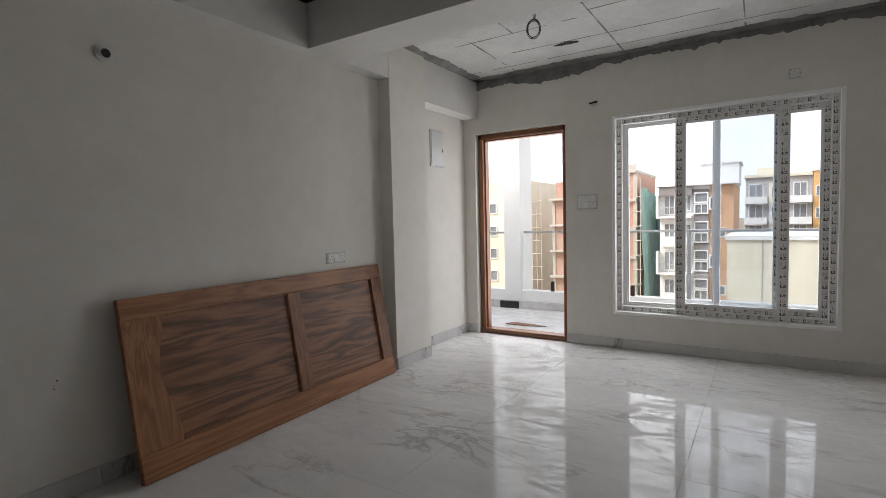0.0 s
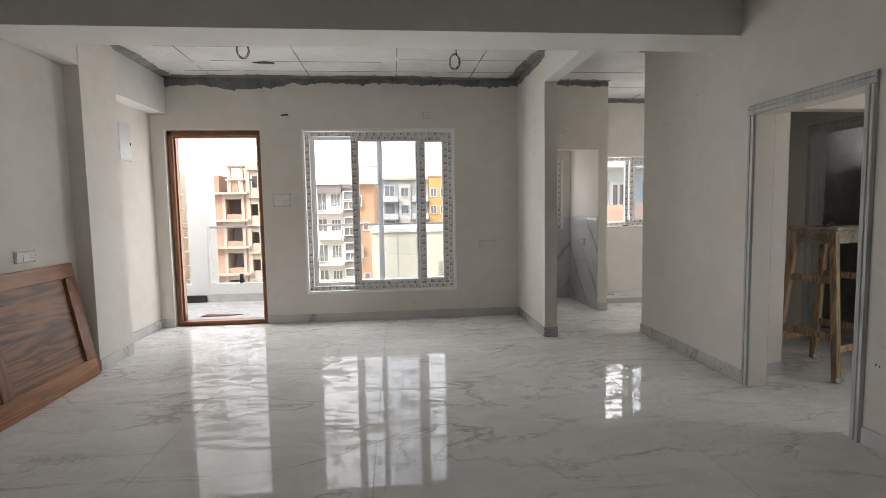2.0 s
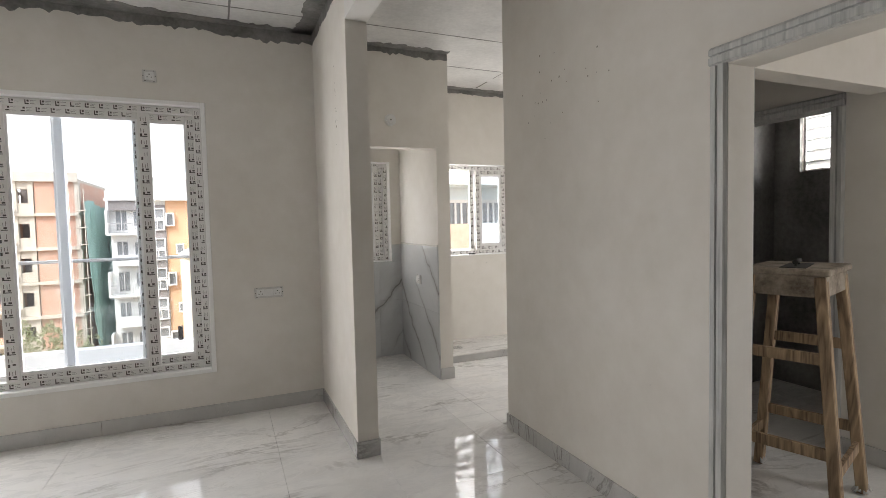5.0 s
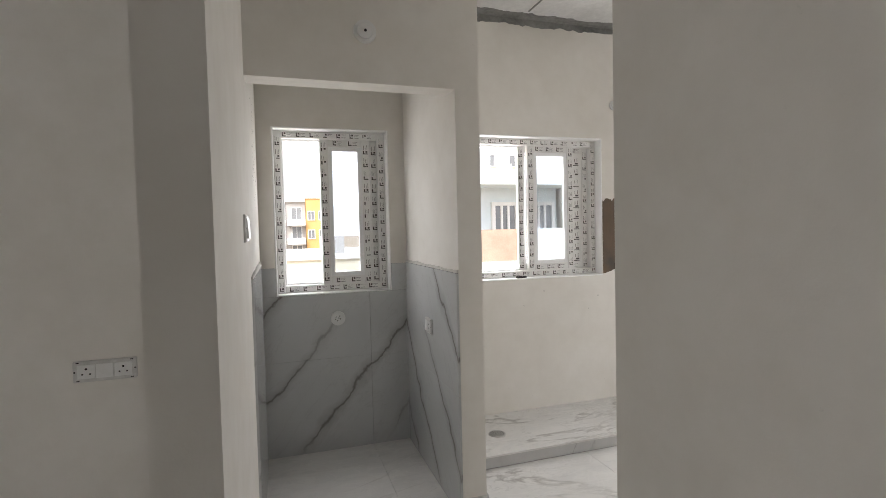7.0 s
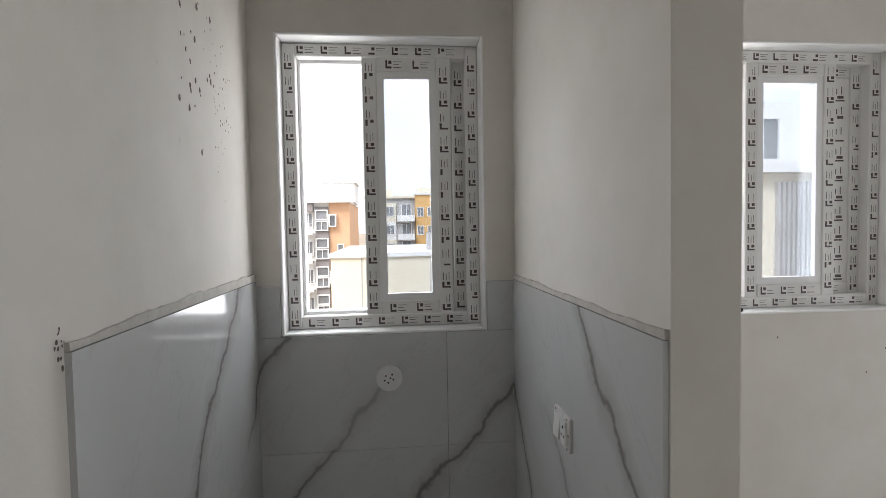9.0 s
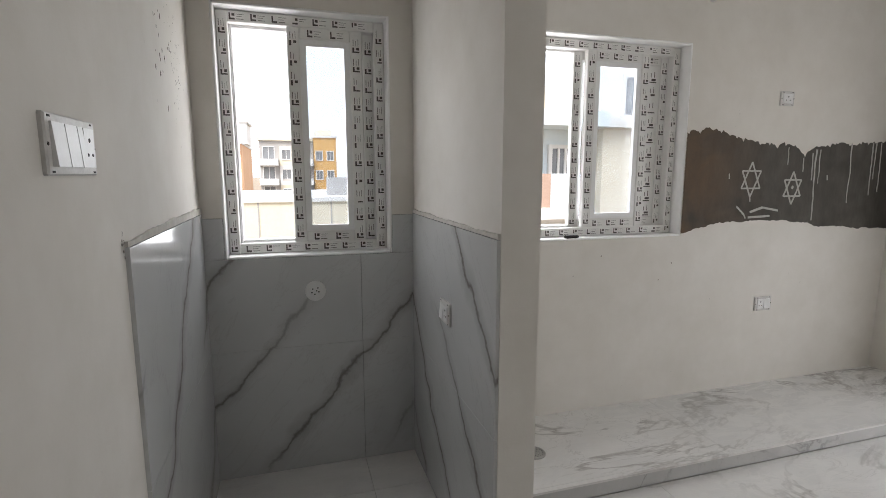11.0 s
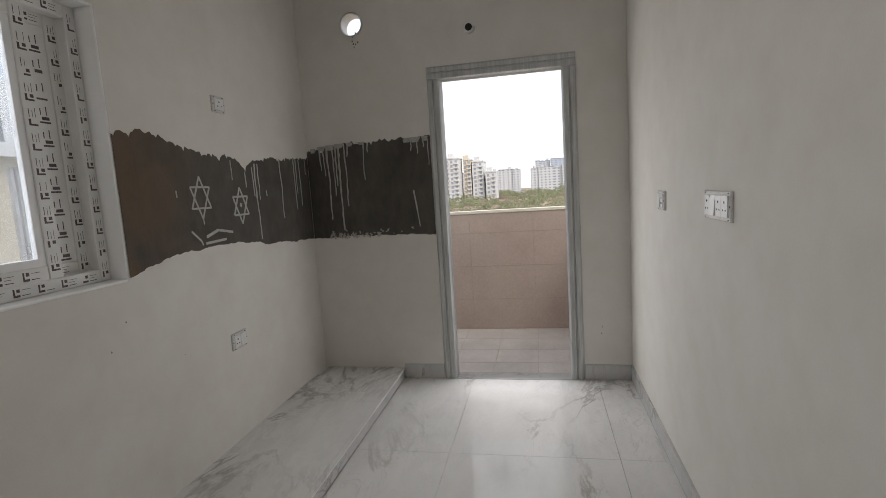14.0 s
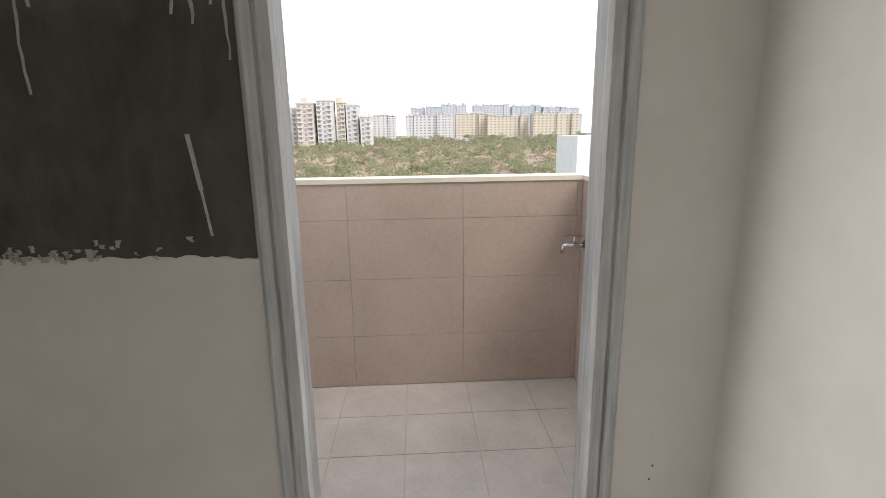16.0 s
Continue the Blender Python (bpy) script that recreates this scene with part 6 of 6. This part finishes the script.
def clumps(name, label, mat, spots, per, seed, leaf):
    """spots: x, y, radius, height. Every clump is many small tilted leaf faces over an uneven dome."""
    r = np.random.default_rng(seed)
    verts, faces = [], []
    for x, y, rad, hgt in spots:
        lobes = [(r.uniform(-0.5, 0.5) * rad, r.uniform(-0.5, 0.5) * rad, r.uniform(0.5, 1.0)) for _ in range(4)]
        for _ in range(per):
            lx, ly, lk = lobes[int(r.integers(0, 4))]
            a, e = r.uniform(0, 6.283), math.asin(r.uniform(-0.1, 1))
            q = r.uniform(0.75, 1.05) * rad * 0.62 * lk
            c = np.array((x + lx + q * math.cos(a) * math.cos(e), y + ly + q * math.sin(a) * math.cos(e), GZ + hgt * 0.35 + hgt * 0.62 * lk * math.sin(e)))
            u, v = r.normal(size=3), r.normal(size=3)
            u, v = u / np.linalg.norm(u) * leaf * rad, v / np.linalg.norm(v) * leaf * rad
            n = len(verts)
            verts += [tuple(c - u), tuple(c + v * 0.6), tuple(c + u), tuple(c - v * 0.6)]
            faces.append((n, n + 1, n + 2, n + 3))
    me = bpy.data.meshes.new(name)
    me.from_pydata(verts, [], faces)
    me.materials.append(mat)
    return tagged(new(name, me), label, "shrubs", kind="stuff")


rs = random.Random(77)


def grow(d):
    """The scrub turns to trees towards the far side of the field."""
    return 1 + max(0.0, d - 220) / 290


green = [(d, -d * math.tan(a), s * grow(d), s * grow(d) * rs.uniform(0.8, 1.2)) for d, a, s in ((100 + 500 * rs.random() ** 1.1, rs.uniform(-0.55, 0.62), rs.uniform(1.8, 4.2)) for _ in range(1250))]
dry = [(d, -d * math.tan(a), s * grow(d), s * grow(d) * 0.6) for d, a, s in ((100 + 500 * rs.random() ** 1.1, rs.uniform(-0.55, 0.62), rs.uniform(1.5, 3.4)) for _ in range(1700))]
clumps("scrub_bushes", "green thorny scrub bushes over the field", LEAF, green, 90, 1, 0.13)
clumps("dry_bushes", "dry brown scrub between green bushes", DRY, dry, 50, 2, 0.14)
clumps("roadside_bushes", "green bushes beside the unfinished building", LEAF, [(-14.5 + 1.6 * i, 47.0 + rs.uniform(-1, 1), 1.9, 4.6 + rs.uniform(-1, 1.5)) for i in range(5)], 260, 3, 0.10)

# ---- tiles and skirtings, last ----


def tile_set(parent, name, axis, at, a0, a1, b0, b1, ta, tb, gap, mat, thick, out=1, from_a=0.0, from_b=0.0):
    """Tiles over a rectangle across axis; a and b are the other two axes in order. out: the side on which they show."""
    meshes = {}
    edges_a = [a0] + [v for v in (from_a + ta * k for k in range(-60, 61)) if a0 + 0.02 < v < a1 - 0.02] + [a1]
    edges_b = [b0] + [v for v in (from_b + tb * k for k in range(-60, 61)) if b0 + 0.02 < v < b1 - 0.02] + [b1]
    for p, q in zip(edges_a, edges_a[1:]):
        for r_, s in zip(edges_b, edges_b[1:]):
            key = (round(q - p, 4), round(s - r_, 4))
            if key not in meshes:
                bm = bmesh.new()
                w, h, e = key[0] - gap, key[1] - gap, min(0.0005, thick * 0.1)
                lo, hi = [], []
                for u, v in ((0, 0), (w, 0), (w, h), (0, h)):
                    iu, iv = (e if u == 0 else -e), (e if v == 0 else -e)
                    for store, uu, vv, d in ((lo, u, v, 0), (hi, u + iu, v + iv, thick * out)):
                        store.append(bm.verts.new({"z": (uu, vv, d), "x": (d, uu, vv), "y": (uu, d, vv)}[axis]))
                bm.faces.new(lo), bm.faces.new(hi)
                for i in range(4):
                    bm.faces.new((lo[i], lo[(i + 1) % 4], hi[(i + 1) % 4], hi[i]))
                meshes[key] = mesh_of(name, bm, mat)
            ob = new(name, meshes[key])
            ob.parent = parent
            a, b = p + gap / 2, r_ + gap / 2
            ob.location = {"z": (a, b, at), "x": (at, a, b), "y": (a, at, b)}[axis]


floor = thing("floor", "glossy white marble tile floor with grey veins", "floor", kind="structure")
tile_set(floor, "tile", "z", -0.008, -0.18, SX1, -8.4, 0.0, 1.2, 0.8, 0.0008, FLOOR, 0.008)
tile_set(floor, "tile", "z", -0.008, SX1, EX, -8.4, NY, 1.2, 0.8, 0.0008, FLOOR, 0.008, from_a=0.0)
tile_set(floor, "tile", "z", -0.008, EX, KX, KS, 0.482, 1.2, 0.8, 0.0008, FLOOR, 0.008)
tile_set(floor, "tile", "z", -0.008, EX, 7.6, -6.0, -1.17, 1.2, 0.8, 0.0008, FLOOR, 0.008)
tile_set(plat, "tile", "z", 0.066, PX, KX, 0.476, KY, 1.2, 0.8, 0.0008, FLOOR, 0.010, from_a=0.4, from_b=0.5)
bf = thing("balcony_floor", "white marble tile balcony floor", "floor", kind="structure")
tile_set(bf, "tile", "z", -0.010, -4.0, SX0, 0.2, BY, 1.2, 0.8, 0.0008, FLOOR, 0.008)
uf = thing("utility_floor", "square dusty grey tile utility floor", "floor", kind="structure")
tile_set(uf, "tile", "z", -0.006, KX + KT, UX, -1.0, 1.28, 0.295, 0.308, 0.003, GREY_TILE, 0.005, from_a=UX, from_b=-0.117)
up = thing("parapet_tiling", "brown matt wall tiles on the utility parapet", "wall tiles", kind="structure")
tile_set(up, "tile", "x", UX + 0.010, -1.0, 1.28, 0.0, 1.05, 0.56, 0.30, 0.0004, BROWN, 0.010, -1, from_a=-0.415, from_b=0.275)
tile_set(up, "tile", "y", -1.012, KX + KT, UX, 0.0, 1.05, 0.56, 0.30, 0.0004, BROWN, 0.010, 1, from_a=UX, from_b=0.275)
nt_ = thing("niche_tiling", "glossy grey veined niche wall tiles", "wall tiles", kind="structure")
tile_set(nt_, "tile", "y", NY, SX1, NX, 0.0, NW[2] + 0.0, 1.2, 0.585, 0.0006, NICHE_TILE, 0.010, -1, from_a=0, from_b=0.0)
tile_set(nt_, "tile", "y", NY, SX1, NW[0], NW[2], 1.165, 1.2, 0.6, 0.0006, NICHE_TILE, 0.010, -1)
tile_set(nt_, "tile", "y", NY, NW[1], NX, NW[2], 1.165, 1.2, 0.6, 0.0006, NICHE_TILE, 0.010, -1)
tile_set(nt_, "tile", "x", NX, NF + 0.004, NY - 0.010, 0.0, 1.17, 1.2, 0.585, 0.0006, NICHE_TILE, 0.010, -1)
tile_set(nt_, "tile", "x", SX1, NF + 0.02, NY - 0.010, 0.0, 1.185, 1.2, 0.59, 0.0006, NICHE_TILE, 0.010, 1)

sk = thing("baseboard", "grey veined marble skirting along the walls", "baseboard", kind="structure")
SKH = 0.10


def skirting(axis, at, a0, a1, out, h=SKH, start=0.0):
    tile_set(sk, "skirting_piece", axis, at, a0, a1, 0.0, h, 0.78, 5.0, 0.002, SKIRT, 0.010, out, from_a=start)


skirting("y", 0.0, DOOR[1], SX0 - 0.010, -1, start=0.2)
skirting("x", SX0, -1.11, 0.0, -1)
skirting("y", -1.10, SX0, SX1, -1)
skirting("x", SX1, -1.11, NF, 1)
skirting("x", -0.18, -1.08, -0.010, 1)
skirting("y", 0.0, -0.17, DOOR[0] - 0.002, -1)
skirting("x", 0.03, -1.61, -1.08, 1)
skirting("x", -0.10, -8.4, -1.61, 1)
skirting("x", EX, -2.618, -1.09, -1)
skirting("x", EX, -8.4, -3.586, -1)
skirting("y", -1.10, EX - 0.010, 5.18, 1)
skirting("y", NF, NX, PX + 0.010, -1)
skirting("x", PX, NF, 0.482, 1)
skirting("y", KS, 5.19, KX, 1)
skirting("x", KX, KS + 0.010, -0.727, -1)
skirting("x", KX, 0.202, 0.482, -1)
skirting("y", BY, -4.0, SX0, -1, 0.11)
skirting("x", AL[0], AL[2], -1.17, 1)
skirting("y", AL[2], 5.18, AL[0] + 0.010, -1)
skirting("x", AL[1], AL[2], -2.26, -1)
skirting("y", AL[2], AL[1], 7.6, -1)
